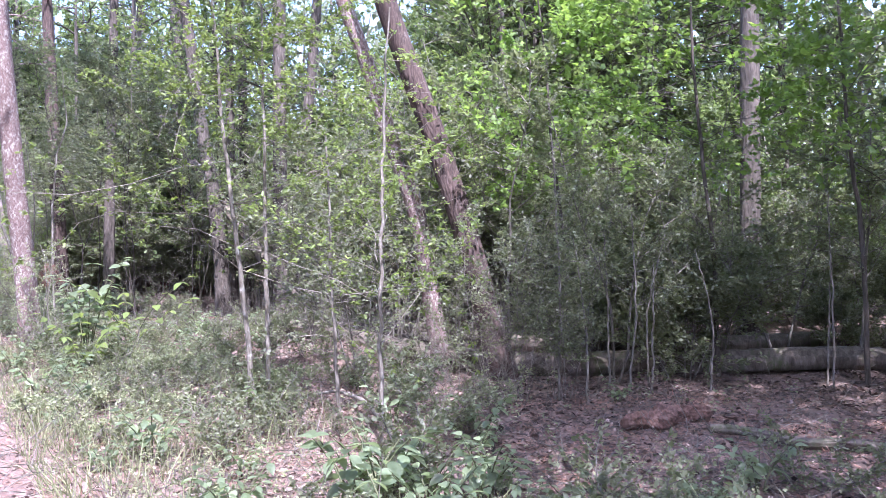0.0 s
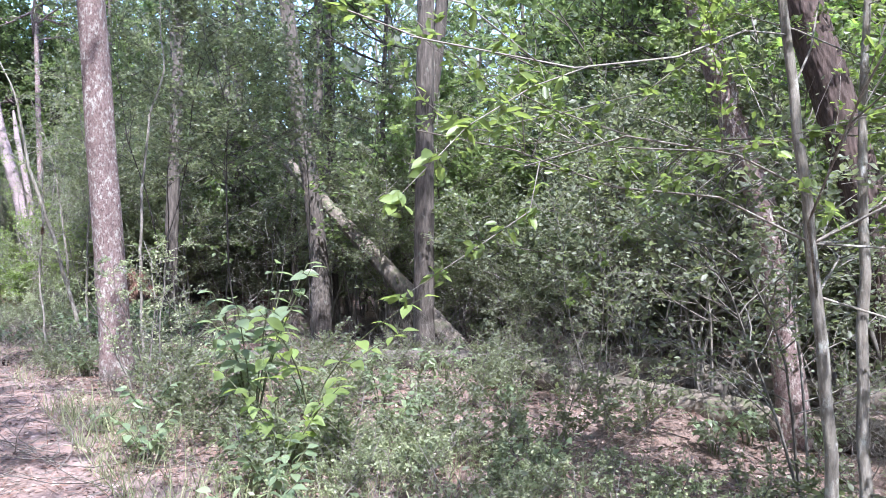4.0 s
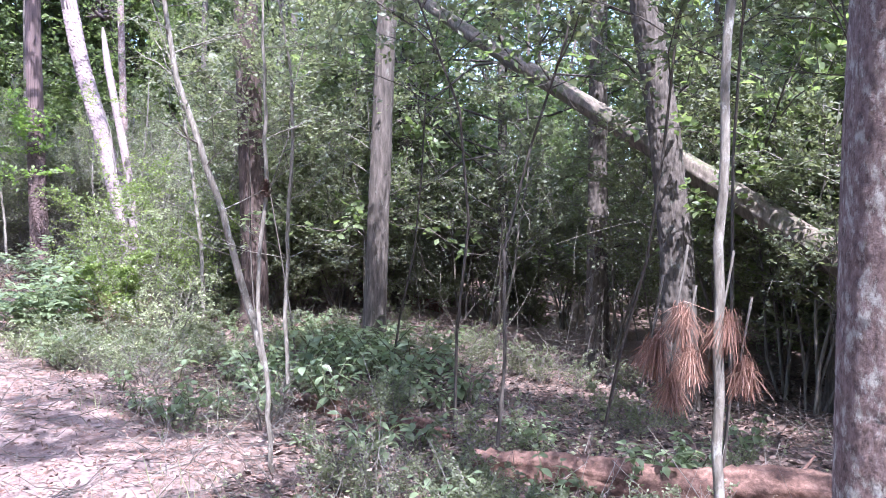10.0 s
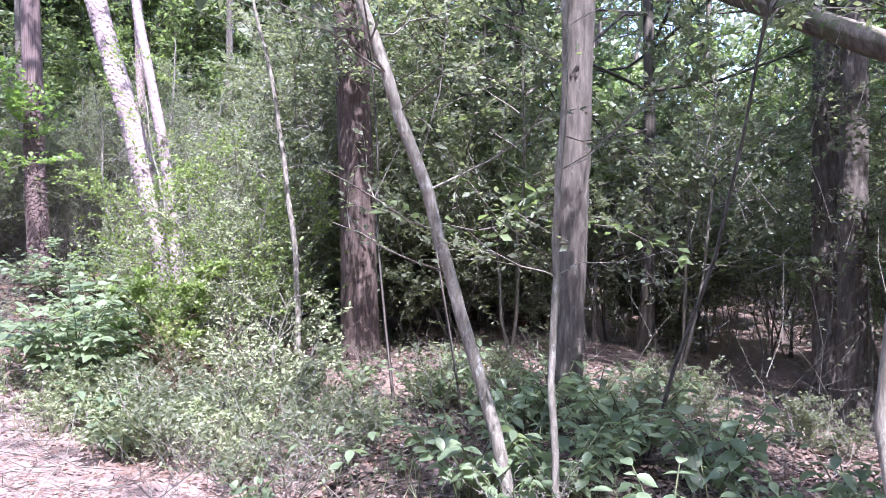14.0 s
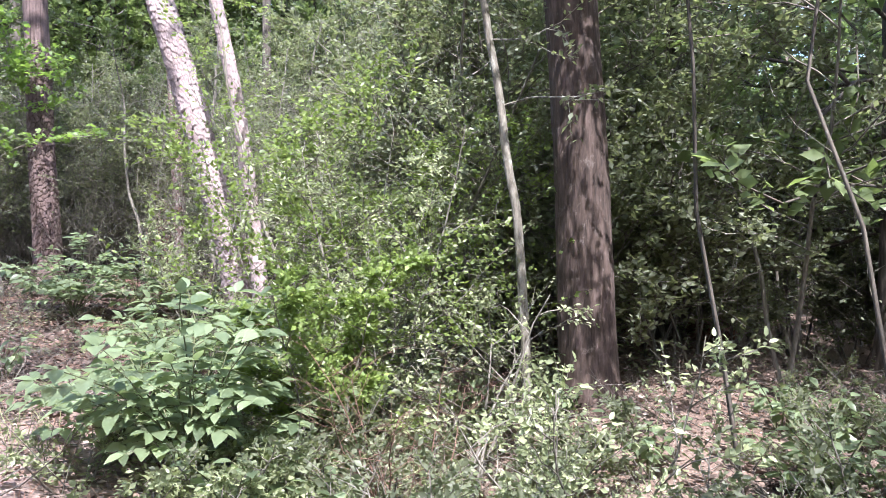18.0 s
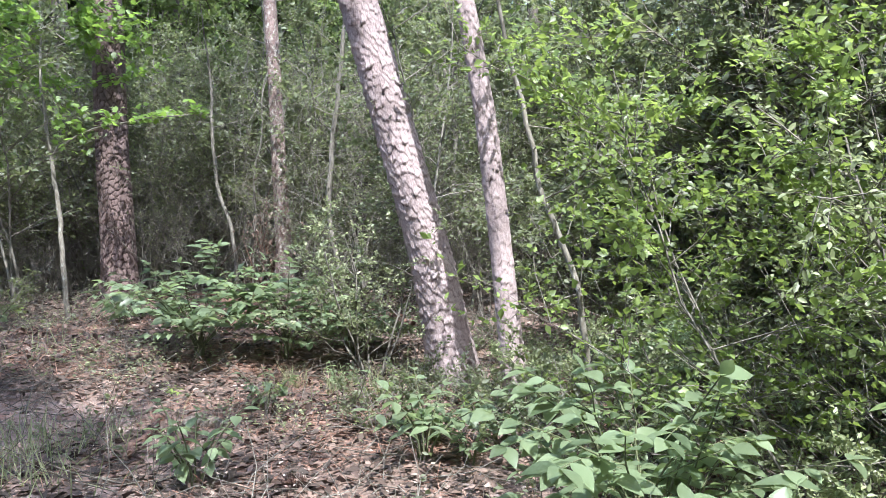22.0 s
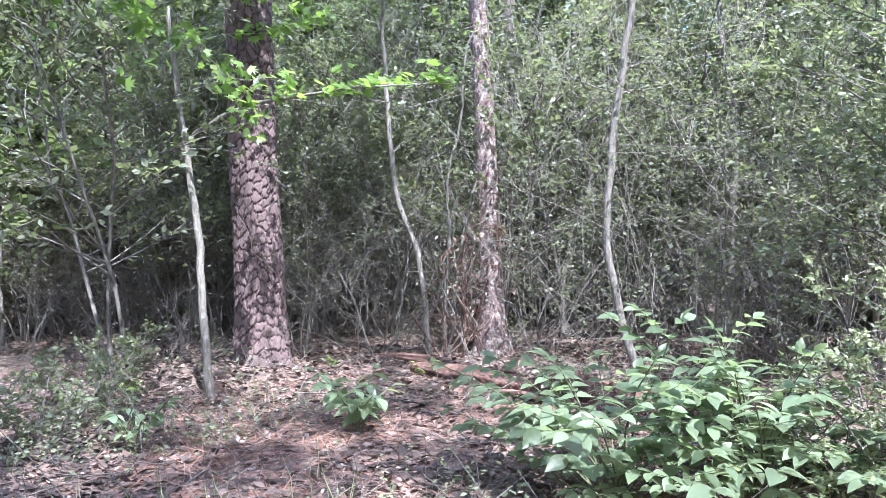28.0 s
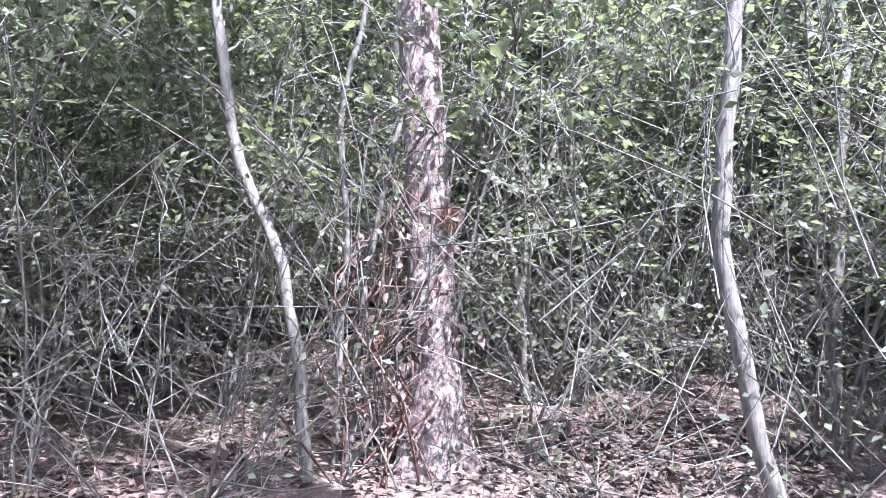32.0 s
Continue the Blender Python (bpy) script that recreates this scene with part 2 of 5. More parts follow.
class Geo:
    """Collects vertices and faces of one mesh."""

    def __init__(self):
        self.v, self.f, self.n = [], {3: [], 4: []}, 0
        self.tone = []

    def add(self, verts, faces, tone=None):
        verts, faces = np.asarray(verts, float).reshape(-1, 3), np.asarray(faces, int)
        self.v.append(verts)
        self.f[faces.shape[-1]].append(faces + self.n)
        self.n += len(verts)
        if tone is not None:
            self.tone.append(tone)

    def tube(self, pts, radii, sides=6, cap=False):
        pts = np.asarray(pts, float)
        radii = np.broadcast_to(np.asarray(radii, float), len(pts))
        t = np.gradient(pts, axis=0)
        t /= np.linalg.norm(t, axis=1)[:, None] + 1e-9
        ref = np.array([1.0, 0, 0]) if abs(t[:, 0]).mean() < 0.8 else np.array([0, 1.0, 0])
        a = np.cross(t, ref)
        a /= np.linalg.norm(a, axis=1)[:, None] + 1e-9
        b = np.cross(t, a)
        ang = np.arange(sides) * 2 * np.pi / sides
        ring = a[:, None] * np.cos(ang)[None, :, None] + b[:, None] * np.sin(ang)[None, :, None]
        self.add(pts[:, None] + ring * radii[:, None, None], grid_faces(len(pts), sides))
        if cap:
            last = self.n - sides
            self.add([pts[-1] + t[-1] * radii[-1] * 0.3, pts[0] - t[0] * radii[0] * 0.3], np.zeros((0, 3), int))
            i = np.arange(sides)
            self.f[3].append(np.stack([last + i, last + (i + 1) % sides, np.full(sides, self.n - 2)], 1))
            first = last - sides * (len(pts) - 1)
            self.f[3].append(np.stack([first + (i + 1) % sides, first + i, np.full(sides, self.n - 1)], 1))

    def leaves(self, shape, pos, way, up, size):
        """Copies of a leaf shape: x across, y along, z up."""
        sv, sf = shape
        pos, way, up = (np.asarray(a, float) for a in (pos, way, up))
        if not len(pos):
            return
        y = way / (np.linalg.norm(way, axis=1)[:, None] + 1e-9)
        x = np.cross(y, up)
        x /= np.linalg.norm(x, axis=1)[:, None] + 1e-9
        z = np.cross(x, y)
        size = np.broadcast_to(np.asarray(size, float), len(pos))[:, None, None]
        v = pos[:, None] + size * (sv[None, :, :1] * x[:, None] + sv[None, :, 1:2] * y[:, None] + sv[None, :, 2:] * z[:, None])
        f = sf[None] + (np.arange(len(pos)) * len(sv))[:, None, None]
        self.add(v.reshape(-1, 3), f.reshape(-1, sf.shape[1]))

    def mesh(self, name, material, smooth=True):
        me = bpy.data.meshes.new(name)
        v = np.concatenate(self.v) if self.v else np.zeros((0, 3))
        f3 = np.concatenate(self.f[3]) if self.f[3] else np.zeros((0, 3), int)
        f4 = np.concatenate(self.f[4]) if self.f[4] else np.zeros((0, 4), int)
        me.vertices.add(len(v))
        me.vertices.foreach_set("co", v.ravel())
        me.loops.add(f3.size + f4.size)
        me.loops.foreach_set("vertex_index", np.concatenate([f3.ravel(), f4.ravel()]).astype(np.int32))
        me.polygons.add(len(f3) + len(f4))
        starts = np.concatenate([np.arange(len(f3)) * 3, f3.size + np.arange(len(f4)) * 4])
        me.polygons.foreach_set("loop_start", starts.astype(np.int32))
        me.polygons.foreach_set("use_smooth", np.full(len(starts), smooth))
        me.update(calc_edges=True)
        if self.tone:
            tone = np.concatenate(self.tone)
            full = np.zeros(len(v))
            full[: len(tone)] = tone
            me.attributes.new("tone", "FLOAT", "POINT").data.foreach_set("value", full)
        me.materials.append(material)
        return me


def grid_faces(rows, cols, closed=True):
    i, j = np.meshgrid(np.arange(rows - 1), np.arange(cols if closed else cols - 1), indexing="ij")
    a, b = i * cols + j, i * cols + (j + 1) % cols
    return np.stack([a, b, b + cols, a + cols], -1).reshape(-1, 4)


def part(name, geo, material, parent=None, label="", smooth=True):
    ob = new(name, geo.mesh(name, material, smooth))
    ob.parent = parent
    if label:
        ob["label"] = label
    return ob


def unit(v):
    v = np.asarray(v, float)
    return v / (np.linalg.norm(v, axis=-1, keepdims=True) + 1e-9)


LEAF2 = (np.array([[0, 0, 0], [-0.27, 0.5, 0.06], [0, 1, -0.04], [0.27, 0.5, 0.06]]), np.array([[0, 1, 2], [0, 2, 3]]))
LEAF4 = (np.array([[0, 0, 0], [0, 0.5, -0.03], [0, 1, -0.14], [-0.3, 0.42, 0.05], [0.3, 0.42, 0.05]]), np.array([[0, 1, 3], [3, 1, 2], [0, 4, 1], [1, 4, 2]]))

LEAF6 = (np.array([[0, 0, 0], [-.22, .28, .05], [-.2, .68, .03], [0, 1, -.08], [.2, .68, .03], [.22, .28, .05]]), np.array([[0, 2, 1], [0, 3, 2], [0, 4, 3], [0, 5, 4]]))


def lobed():
    """A star-shaped leaf with five points."""
    v, out = [(0, 0.35, 0.0)], [(0, 0)]
    for a, r in ((200, .35), (150, .55), (125, .28), (100 + 52, .3), (115, .62), (100, .33), (90, .68), (80, .33), (65, .62), (55, .28), (30, .55), (-20, .35)):
        if (a, r) != (152, .3):
            v.append((r * math.cos(radians(a)), 0.35 + r * math.sin(radians(a)), -0.25 * r * r))
    n = len(v) - 1
    return np.array(v), np.array([[0, i % n + 1, (i + 1) % n + 1] for i in range(n)])


LOBED = lobed()


def broad_shape():
    """A pointed oval leaf with a folded midrib and drooping tip."""
    v, rows = [], [(0.0, 0.02), (0.12, 0.16), (0.3, 0.27), (0.5, 0.29), (0.7, 0.21), (0.88, 0.09), (1.0, 0.004)]
    for y, w in rows:
        d = -0.22 * y * y
        v += [(-w, y, d + 0.25 * w), (0, y, d), (w, y, d + 0.25 * w)]
    return np.array(v), grid_faces(len(rows), 3, False)


BROAD = broad_shape()


def sprout(rng, start, way, length, radius, depth, lines, tips, spread=0.9, kids=5, lift=0.15, wander=0.22, shrink=0.55):
    """Grows a branch with side branches; lines get (points, radii), tips get (point, direction)."""
    n = 5 if depth else 4
    pts, d = [np.array(start, float)], unit(way)
    for _ in range(n - 1):
        d = unit(d + rng.normal(0, wander, 3) + [0, 0, lift * 0.3])
        pts.append(pts[-1] + d * length / (n - 1))
    pts = np.array(pts)
    lines.append((pts, np.linspace(radius, radius * (0.45 if depth else 0.3), n)))
    if depth == 0:
        for k in np.linspace(0.15, 1, 6):
            i = min(int(k * (n - 1)), n - 2)
            tips.append((pts[i] + (pts[i + 1] - pts[i]) * (k * (n - 1) - i), d))
        return
    for k in range(kids):
        f = rng.uniform(0.25, 1.0)
        i = min(int(f * (n - 1)), n - 2)
        p = pts[i] + (pts[i + 1] - pts[i]) * (f * (n - 1) - i)
        side = unit(rng.normal(0, 1, 3) * [1, 1, 0.4])
        w = unit(unit(pts[i + 1] - pts[i]) + spread * side + [0, 0, lift])
        sprout(rng, p, w, length * shrink * rng.uniform(0.7, 1.2), radius * 0.5, depth - 1, lines, tips, spread, kids, lift, wander, shrink)


def foliage(rng, tips, shape, size, per=2, flat=0.6, droop=0.0, vary=0.35):
    """Leaves for a list of twig places."""
    pos = np.array([p for p, _ in tips for _ in range(per)])
    way = np.array([d for _, d in tips for _ in range(per)])
    n = len(pos)
    way = unit(way * 0.6 + rng.normal(0, 0.7, (n, 3)) * [1, 1, 0.5] - [0, 0, droop])
    up = unit(np.array([0.25, -0.4, 1.0]) * flat + rng.normal(0, 0.55, (n, 3)))
    geo = Geo()
    geo.leaves(shape, pos + rng.normal(0, size * 0.3, (n, 3)), way, up, size * rng.uniform(1 - vary, 1 + vary, n))
    return geo


def leaf_pieces(root, places, ups, shape, mat, name="leaf"):
    one = Geo()
    one.add(shape[0], shape[1])
    me = one.mesh(name, mat)
    for (p, w, s), up in zip(places, ups):
        y = unit(w)
        x = unit(np.cross(y, up))
        z = np.cross(x, y)
        ob = new(name, me)
        ob.parent = root
        ob.matrix_local = Matrix([(x[i] * s, y[i] * s, z[i] * s, p[i]) for i in range(3)] + [(0, 0, 0, 1)])


def wood(lines, sides=4, big=7):
    """Tubes along the lines, each joined at its foot to the nearest wood grown before it."""
    geo, feet = Geo(), []
    for pts, r in lines:
        feet.append(geo.n)
        geo.tube(pts, r, big if r[0] > 0.02 else sides)
    if len(feet) > 1:
        v = np.concatenate(geo.v)
        joins = []
        for at in feet[1:]:
            back = max(0, at - 500)
            near = back + int(np.argmin(((v[back:at] - v[at]) ** 2).sum(1)))
            joins.append((at, at + 1, near))
        geo.f[3].append(np.array(joins))
    return geo


def curve(points, n):
    """A smooth line through the points, n places on it."""
    p = np.asarray(points, float)
    s = np.r_[0, np.cumsum(np.linalg.norm(np.diff(p, axis=0), axis=1))]
    q = np.linspace(0, s[-1], n)
    lin = np.stack([np.interp(q, s, p[:, c]) for c in range(3)], 1)
    k = max(1, n // (2 * len(p)))
    if k > 1:
        pad = np.concatenate([np.repeat(lin[:1], k, 0) , lin, np.repeat(lin[-1:], k, 0)])
        sm = np.stack([np.convolve(pad[:, c], np.ones(2 * k + 1) / (2 * k + 1), "valid") for c in range(3)], 1)
        w = np.clip(np.minimum(np.arange(n), np.arange(n)[::-1]) / k, 0, 1)[:, None]
        lin = lin * (1 - w) + sm * w
    return lin


# ---- the lie of the land ----
TRAIL = np.array([(6.0, -7.0), (0.0, 0.0), (-1.65, 1.84), (-3.67, 4.62), (-6.36, 8.59), (-8.43, 11.49), (-10.1, 13.8), (-11.8, 16.3), (-13.2, 18.1), (-15.2, 20.0), (-16.6, 21.9), (-17.9, 22.9), (-19.2, 24.3), (-21.2, 25.6), (-25.0, 27.6), (-34.0, 31.0)])
LEGS = list(zip(TRAIL[:-1].tolist(), TRAIL[1:].tolist()))
CONTROL = np.array([
    (6, -7, .05), (0, 0, .08), (-3.7, 4.6, .04), (-6.4, 8.6, 0), (-8.4, 11.5, 0), (-10.1, 13.8, -.05), (-11.8, 16.3, -.1), (-13.2, 18.1, -.05), (-15.2, 20, 0), (-16.9, 24.8, .06), (-17.9, 22.9, .08), (-19.2, 24.3, .15), (-25, 33, .25),
    (-1, 6.9, .02), (1, 5.9, -.1), (.8, 10.3, -.35), (-2.1, 11.8, .08), (5, 9, -.3), (-7, 12.8, .05), (-10, 18.4, -.22), (-7, 16.4, -.22), (-12.2, 21.8, -.3), (-11.5, 23.1, .02), (-6, 23.4, -.55), (-5.7, 28.8, -.6), (-9, 34.6, -.4), (-5.7, 19.8, -.5), (-14.9, 26.6, .08),
    (-14.1, 24.9, .02), (-19.7, 29.9, .25), (-19.5, 30.8, .52), (-18.2, 29.2, .35), (-17.2, 31.2, .5), (-16.2, 29.9, .28), (-15, 31, .45), (-17.5, 35, .35), (-23, 38, .4), (2, 20, -.4), (10, 10, -.3)])[:, :3]


def ground(x, y):
    """Height of the forest floor."""
    x, y = np.asarray(x, float), np.asarray(y, float)
    d2 = (x[..., None] - CONTROL[:, 0]) ** 2 + (y[..., None] - CONTROL[:, 1]) ** 2 + 0.35
    w = d2 ** -1.6
    z = (w * CONTROL[:, 2]).sum(-1) / w.sum(-1)
    bumps = 0.035 * np.sin(1.9 * x + 0.7 * y) * np.cos(1.3 * y - 0.8 * x) + 0.018 * np.sin(4.7 * x - 3.1 * y + 1) * np.sin(3.9 * y + 2.2 * x)
    return z + bumps


def ground1(x, y):
    return float(ground(np.array([x]), np.array([y]))[0])


def off_trail(x, y):
    """Distance from the trail's middle, positive on the side that the walk looks to."""
    p, best, sign = np.stack([np.asarray(x, float), np.asarray(y, float)], -1), None, None
    for a, b in zip(TRAIL[:-1], TRAIL[1:]):
        ab = b - a
        f = np.clip(((p - a) @ ab) / (ab @ ab), 0, 1)
        gap = p - a - f[..., None] * ab
        d = np.linalg.norm(gap, axis=-1)
        s = np.sign(ab[1] * (p[..., 0] - a[0]) - ab[0] * (p[..., 1] - a[1]))
        if best is None:
            best, sign = d, s
        else:
            sign = np.where(d < best, s, sign)
            best = np.minimum(d, best)
    return best * sign


def off_one(x, y):
    """off_trail for a single place."""
    best, sign = 1e9, 0.0
    for (ax, ay), (bx, by) in LEGS:
        dx, dy, px, py = bx - ax, by - ay, x - ax, y - ay
        f = min(1.0, max(0.0, (px * dx + py * dy) / (dx * dx + dy * dy)))
        d = math.hypot(px - f * dx, py - f * dy)
        if d < best:
            best, sign = d, math.copysign(1.0, dy * px - dx * py)
    return best * sign


def axis_steps(lo, hi, fine):
    out, step, v = [], fine, hi
    while v < 700:
        step *= 1.35
        v += step
        out.append(v)
    low, step, v = [], fine, lo
    while v > -700:
        step *= 1.35
        v -= step
        low.append(v)
    return np.array(low[::-1] + list(np.arange(lo, hi + 1e-6, fine)) + out)


gx, gy = axis_steps(-27, 10, 0.24), axis_steps(-4, 40, 0.24)
X, Y = np.meshgrid(gx, gy)
Z = ground(X, Y)
geo = Geo()
worn = np.clip(1.9 - np.abs(off_trail(X, Y)) * .75, .12, 1)
geo.add(np.stack([X, Y, Z], -1), grid_faces(len(gy), len(gx), False), worn.ravel())
tagged(part("ground", geo, M_ground), "pinkish sandy forest floor strewn with dead leaves", "ground", kind="structure")

# ---- trees along the walk ----


def voronoi_plates(u, v, seed, period):
    """For places on a jittered grid of cells: nearest cell's random tone, gap to the next cell, and place within the cell."""
    iu, iv = np.floor(u).astype(int), np.floor(v).astype(int)
    best = np.full(u.shape, 9.0)
    second = np.full(u.shape, 9.0)
    tone, du, dv = np.zeros(u.shape), np.zeros(u.shape), np.zeros(u.shape)
    for a in (-1, 0, 1):
        for b in (-1, 0, 1):
            cu, cv = iu + a, iv + b
            h = np.sin((cu % period) * 127.1 + cv * 311.7 + seed) * 43758.5453
            h2 = np.sin((cu % period) * 269.5 + cv * 183.3 + seed) * 24634.6345
            r1, r2 = h - np.floor(h), h2 - np.floor(h2)
            x, y = u - (cu + 0.02 + 0.96 * r1), v - (cv + 0.02 + 0.96 * r2)
            ax, ay = np.abs(x), np.abs(y)
            d = 0.45 * np.sqrt(x * x + y * y) + 0.55 * np.maximum(ax, ay)
            near = d < best
            second = np.where(near, best, np.minimum(second, d))
            tone, du, dv = np.where(near, r1 * 0.6 + r2 * 0.4, tone), np.where(near, x, du), np.where(near, y, dv)
            best = np.where(near, d, best)
    return tone, second - best, du, dv


def barked_trunk(points, radii, seed, plate=(0.075, 0.10), depth=0.014, fine=5.0, around=None, step=0.014, flare=0.0, furrow=0.28, mesh=0.013, lifted=0.9, scales=False):
    """A trunk with raised bark plates, finer up to the given height and plain above."""
    p = np.asarray(points, float)
    s = np.r_[0, np.cumsum(np.linalg.norm(np.diff(p, axis=0), axis=1))]
    q = np.r_[np.arange(0, min(fine, s[-1]), step), np.arange(min(fine, s[-1]), s[-1] + 0.3, 0.3)]
    q[-1] = s[-1]
    even = np.linspace(0, s[-1], 160)
    k = np.stack([np.interp(even, s, p[:, c]) for c in range(3)], 1)
    soft = np.stack([np.convolve(np.pad(k[:, c], 4, mode="edge"), np.ones(9) / 9, "valid") for c in range(3)], 1)
    soft[:, 2] = k[:, 2]
    k = np.stack([np.interp(q, even, soft[:, c]) for c in range(3)], 1)
    r = np.interp(q, s, radii) * (1 + flare * np.exp(-q / 0.22))
    around = around or int(np.clip(2 * np.pi * r[0] / mesh, 24, 230))
    ang = np.arange(around) * 2 * np.pi / around
    period = max(6, int(round(2 * np.pi * np.interp(1.5, s, radii) / plate[0])))
    A, Q = np.meshgrid(ang, q)
    wave = 0.07 * np.sin(9 * A + 23 * Q) + 0.07 * np.sin(17 * A - 31 * Q + seed) + 0.07 * np.sin(31 * A + 57 * Q) + 0.05 * np.sin(61 * A - 101 * Q)
    u = A / (2 * np.pi) * period + 0.25 * np.sin(Q * 7 + seed) + wave
    tone, gap, du, dv = voronoi_plates(u, Q / plate[1] + 0.8 * wave + 0.2 * np.sin(5 * A), seed, period)
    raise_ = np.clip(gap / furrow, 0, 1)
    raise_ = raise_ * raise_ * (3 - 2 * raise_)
    bump = depth * (raise_ - 0.7) + depth * lifted * (0.25 + tone) * -dv * raise_ + depth * 0.6 * (tone - 0.5) + depth * 0.12 * np.sin(70 * A + 9 * np.sin(40 * Q)) * np.sin(90 * Q + 5 * A)
    if scales:
        edge = 0.75 * dv + 0.5 * du
        bump = depth * ((0.5 - edge) * (0.1 + 1.3 * tone) - 0.35) + depth * 0.1 * np.sin(60 * A + 9 * np.sin(40 * Q)) * np.sin(80 * Q + 5 * A)
        # dark crescents painted along the scale edges, standing in for their small shadows
        raise_ = (0.3 + 0.7 * np.clip(gap / furrow, 0, 1)) * np.clip((0.62 - edge * (0.5 + tone)) / 0.26, 0.0, 1)
    lump = 0.03 * np.sin(3 * A + seed + Q * 0.8) + 0.02 * np.sin(5 * A - Q * 1.7)
    roots = flare * 0.25 * np.exp(-Q / 0.18) * np.sin(5 * A + seed)
    R = r[:, None] * (1 + lump + roots) + np.where(Q < fine, bump, 0)
    v = np.stack([k[:, None, 0] + R * np.cos(A), k[:, None, 1] + R * np.sin(A), np.repeat(k[:, 2:], around, 1)], -1)
    geo = Geo()
    # tone holds plate colour, darkened in furrows and at scale edges
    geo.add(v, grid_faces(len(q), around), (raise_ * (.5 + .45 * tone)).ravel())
    return geo


def crown_lines(rng, top, height, reach, count=16):
    lines, tips = [], []
    for i in range(count):
        f = i / count
        a = rng.uniform(0, 2 * np.pi)
        start = np.asarray(top, float) - [0, 0, height * (1 - f)]
        way = [math.cos(a), math.sin(a), rng.uniform(-0.1, 0.5)]
        sprout(rng, start, way, reach * (1 - 0.55 * f) * rng.uniform(0.7, 1.2), 0.05 * (1 - 0.5 * f), 1, lines, tips, 0.9, 6, 0.1, 0.2, 0.5)
    return lines, tips


def hero_tree(name, label, points, radii, mat, seed, extra=9.0, flare=0.5, crown=True, plate=(0.075, 0.1), depth=0.014, fine=5.5, leaf=0.13, category="tree", reach=2.4, step=0.014, furrow=0.28, mesh=0.013, lifted=0.9, scales=False, limbs=16):
    """A tree along the walk: points from the base up to where it leaves sight; the rest goes on from there to the crown."""
    rng = np.random.default_rng(seed)
    p = [np.array(q, float) for q in points]
    way = unit(unit(p[-1] - p[-2]) + [0, 0, 0.5])
    if extra:
        p += [p[-1] + way * extra * f for f in (0.4, 0.75, 1.0)]
        radii = list(radii) + [radii[-1] * 0.85, radii[-1] * 0.6, radii[-1] * 0.3]
    z0 = ground1(p[0][0], p[0][1]) - 0.08
    if p[0][2] > z0:
        p[0] = np.array([p[0][0], p[0][1], z0])
    root = tagged(new(name), label, category)
    root.location = p[0]
    local = [q - p[0] for q in p]
    part("trunk", barked_trunk(local, radii, seed, plate, depth, fine, step=step, flare=flare, furrow=furrow, mesh=mesh, lifted=lifted, scales=scales), mat, root)
    if crown and extra:
        lines, tips = crown_lines(rng, local[-1] + [0, 0, 0.6], extra * 0.55, reach, limbs)
        part("branchwork", wood(lines), mat, root)
        part("crown", foliage(rng, tips, LEAF4, leaf, 4, 0.5), M_canopy, root)
    return root


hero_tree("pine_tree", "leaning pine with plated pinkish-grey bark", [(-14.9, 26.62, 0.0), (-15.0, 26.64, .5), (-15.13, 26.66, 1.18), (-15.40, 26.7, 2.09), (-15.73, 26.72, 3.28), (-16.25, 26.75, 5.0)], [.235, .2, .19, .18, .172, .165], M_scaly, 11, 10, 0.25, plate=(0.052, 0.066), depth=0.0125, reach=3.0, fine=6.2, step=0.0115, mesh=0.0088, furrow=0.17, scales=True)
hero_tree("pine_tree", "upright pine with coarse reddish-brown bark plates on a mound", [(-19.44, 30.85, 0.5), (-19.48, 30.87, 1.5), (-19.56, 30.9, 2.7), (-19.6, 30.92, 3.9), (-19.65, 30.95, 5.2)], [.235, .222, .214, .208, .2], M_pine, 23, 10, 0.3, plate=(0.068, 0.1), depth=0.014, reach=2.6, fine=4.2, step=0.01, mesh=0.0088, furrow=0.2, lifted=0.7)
hero_tree("tree", "slender tree with lichen-blotched reddish bark", [(-6.96, 12.9, 0), (-6.99, 12.86, .68), (-7.03, 12.8, 1.7), (-7.05, 12.7, 2.5), (-7.07, 12.62, 3.4), (-7.13, 12.55, 4.6)], [.18, .168, .163, .155, .15, .145], M_lichen, 31, 8, 0.2, plate=(0.06, 0.05), depth=0.0022, reach=3.6, scales=True, furrow=.3, mesh=.011, step=.012, fine=3.6, limbs=40, leaf=.15)
hero_tree("tree", "stout trunk with furrowed brown bark in thick undergrowth", [(-11.5, 23.1, 0), (-11.52, 23.13, .9), (-11.55, 23.14, 1.78), (-11.62, 23.17, 3.0), (-11.7, 23.2, 4.6)], [.22, .205, .2, .195, .19], M_maroon, 41, 8, 0.2, plate=(0.035, 0.3), depth=0.006, reach=.6, leaf=.045, step=.02, fine=4.5, mesh=.011, furrow=.2)
hero_tree("tree", "leaning trunk with rough dark bark", [(0.85, 10.4, -.5), (.35, 10.4, 1.53), (-.09, 10.42, 2.99), (-.75, 10.44, 4.84)], [.2, .17, .165, .155], M_maroon, 51, 9, 0.3, plate=(0.04, 0.2), depth=0.010, step=.03, mesh=.016, fine=4.5)
hero_tree("tree", "slim leaning trunk with pinkish lichened bark", [(-.02, 11.0, 0), (-.31, 11.0, 1.78), (-.78, 11.02, 3.16), (-1.05, 11.03, 4.14), (-1.4, 11.05, 5.04)], [.14, .125, .12, .115, .11], M_lichen, 61, 9, 0.2, plate=(0.03, 0.04), depth=0.004, step=.025, mesh=.016, fine=4.5)
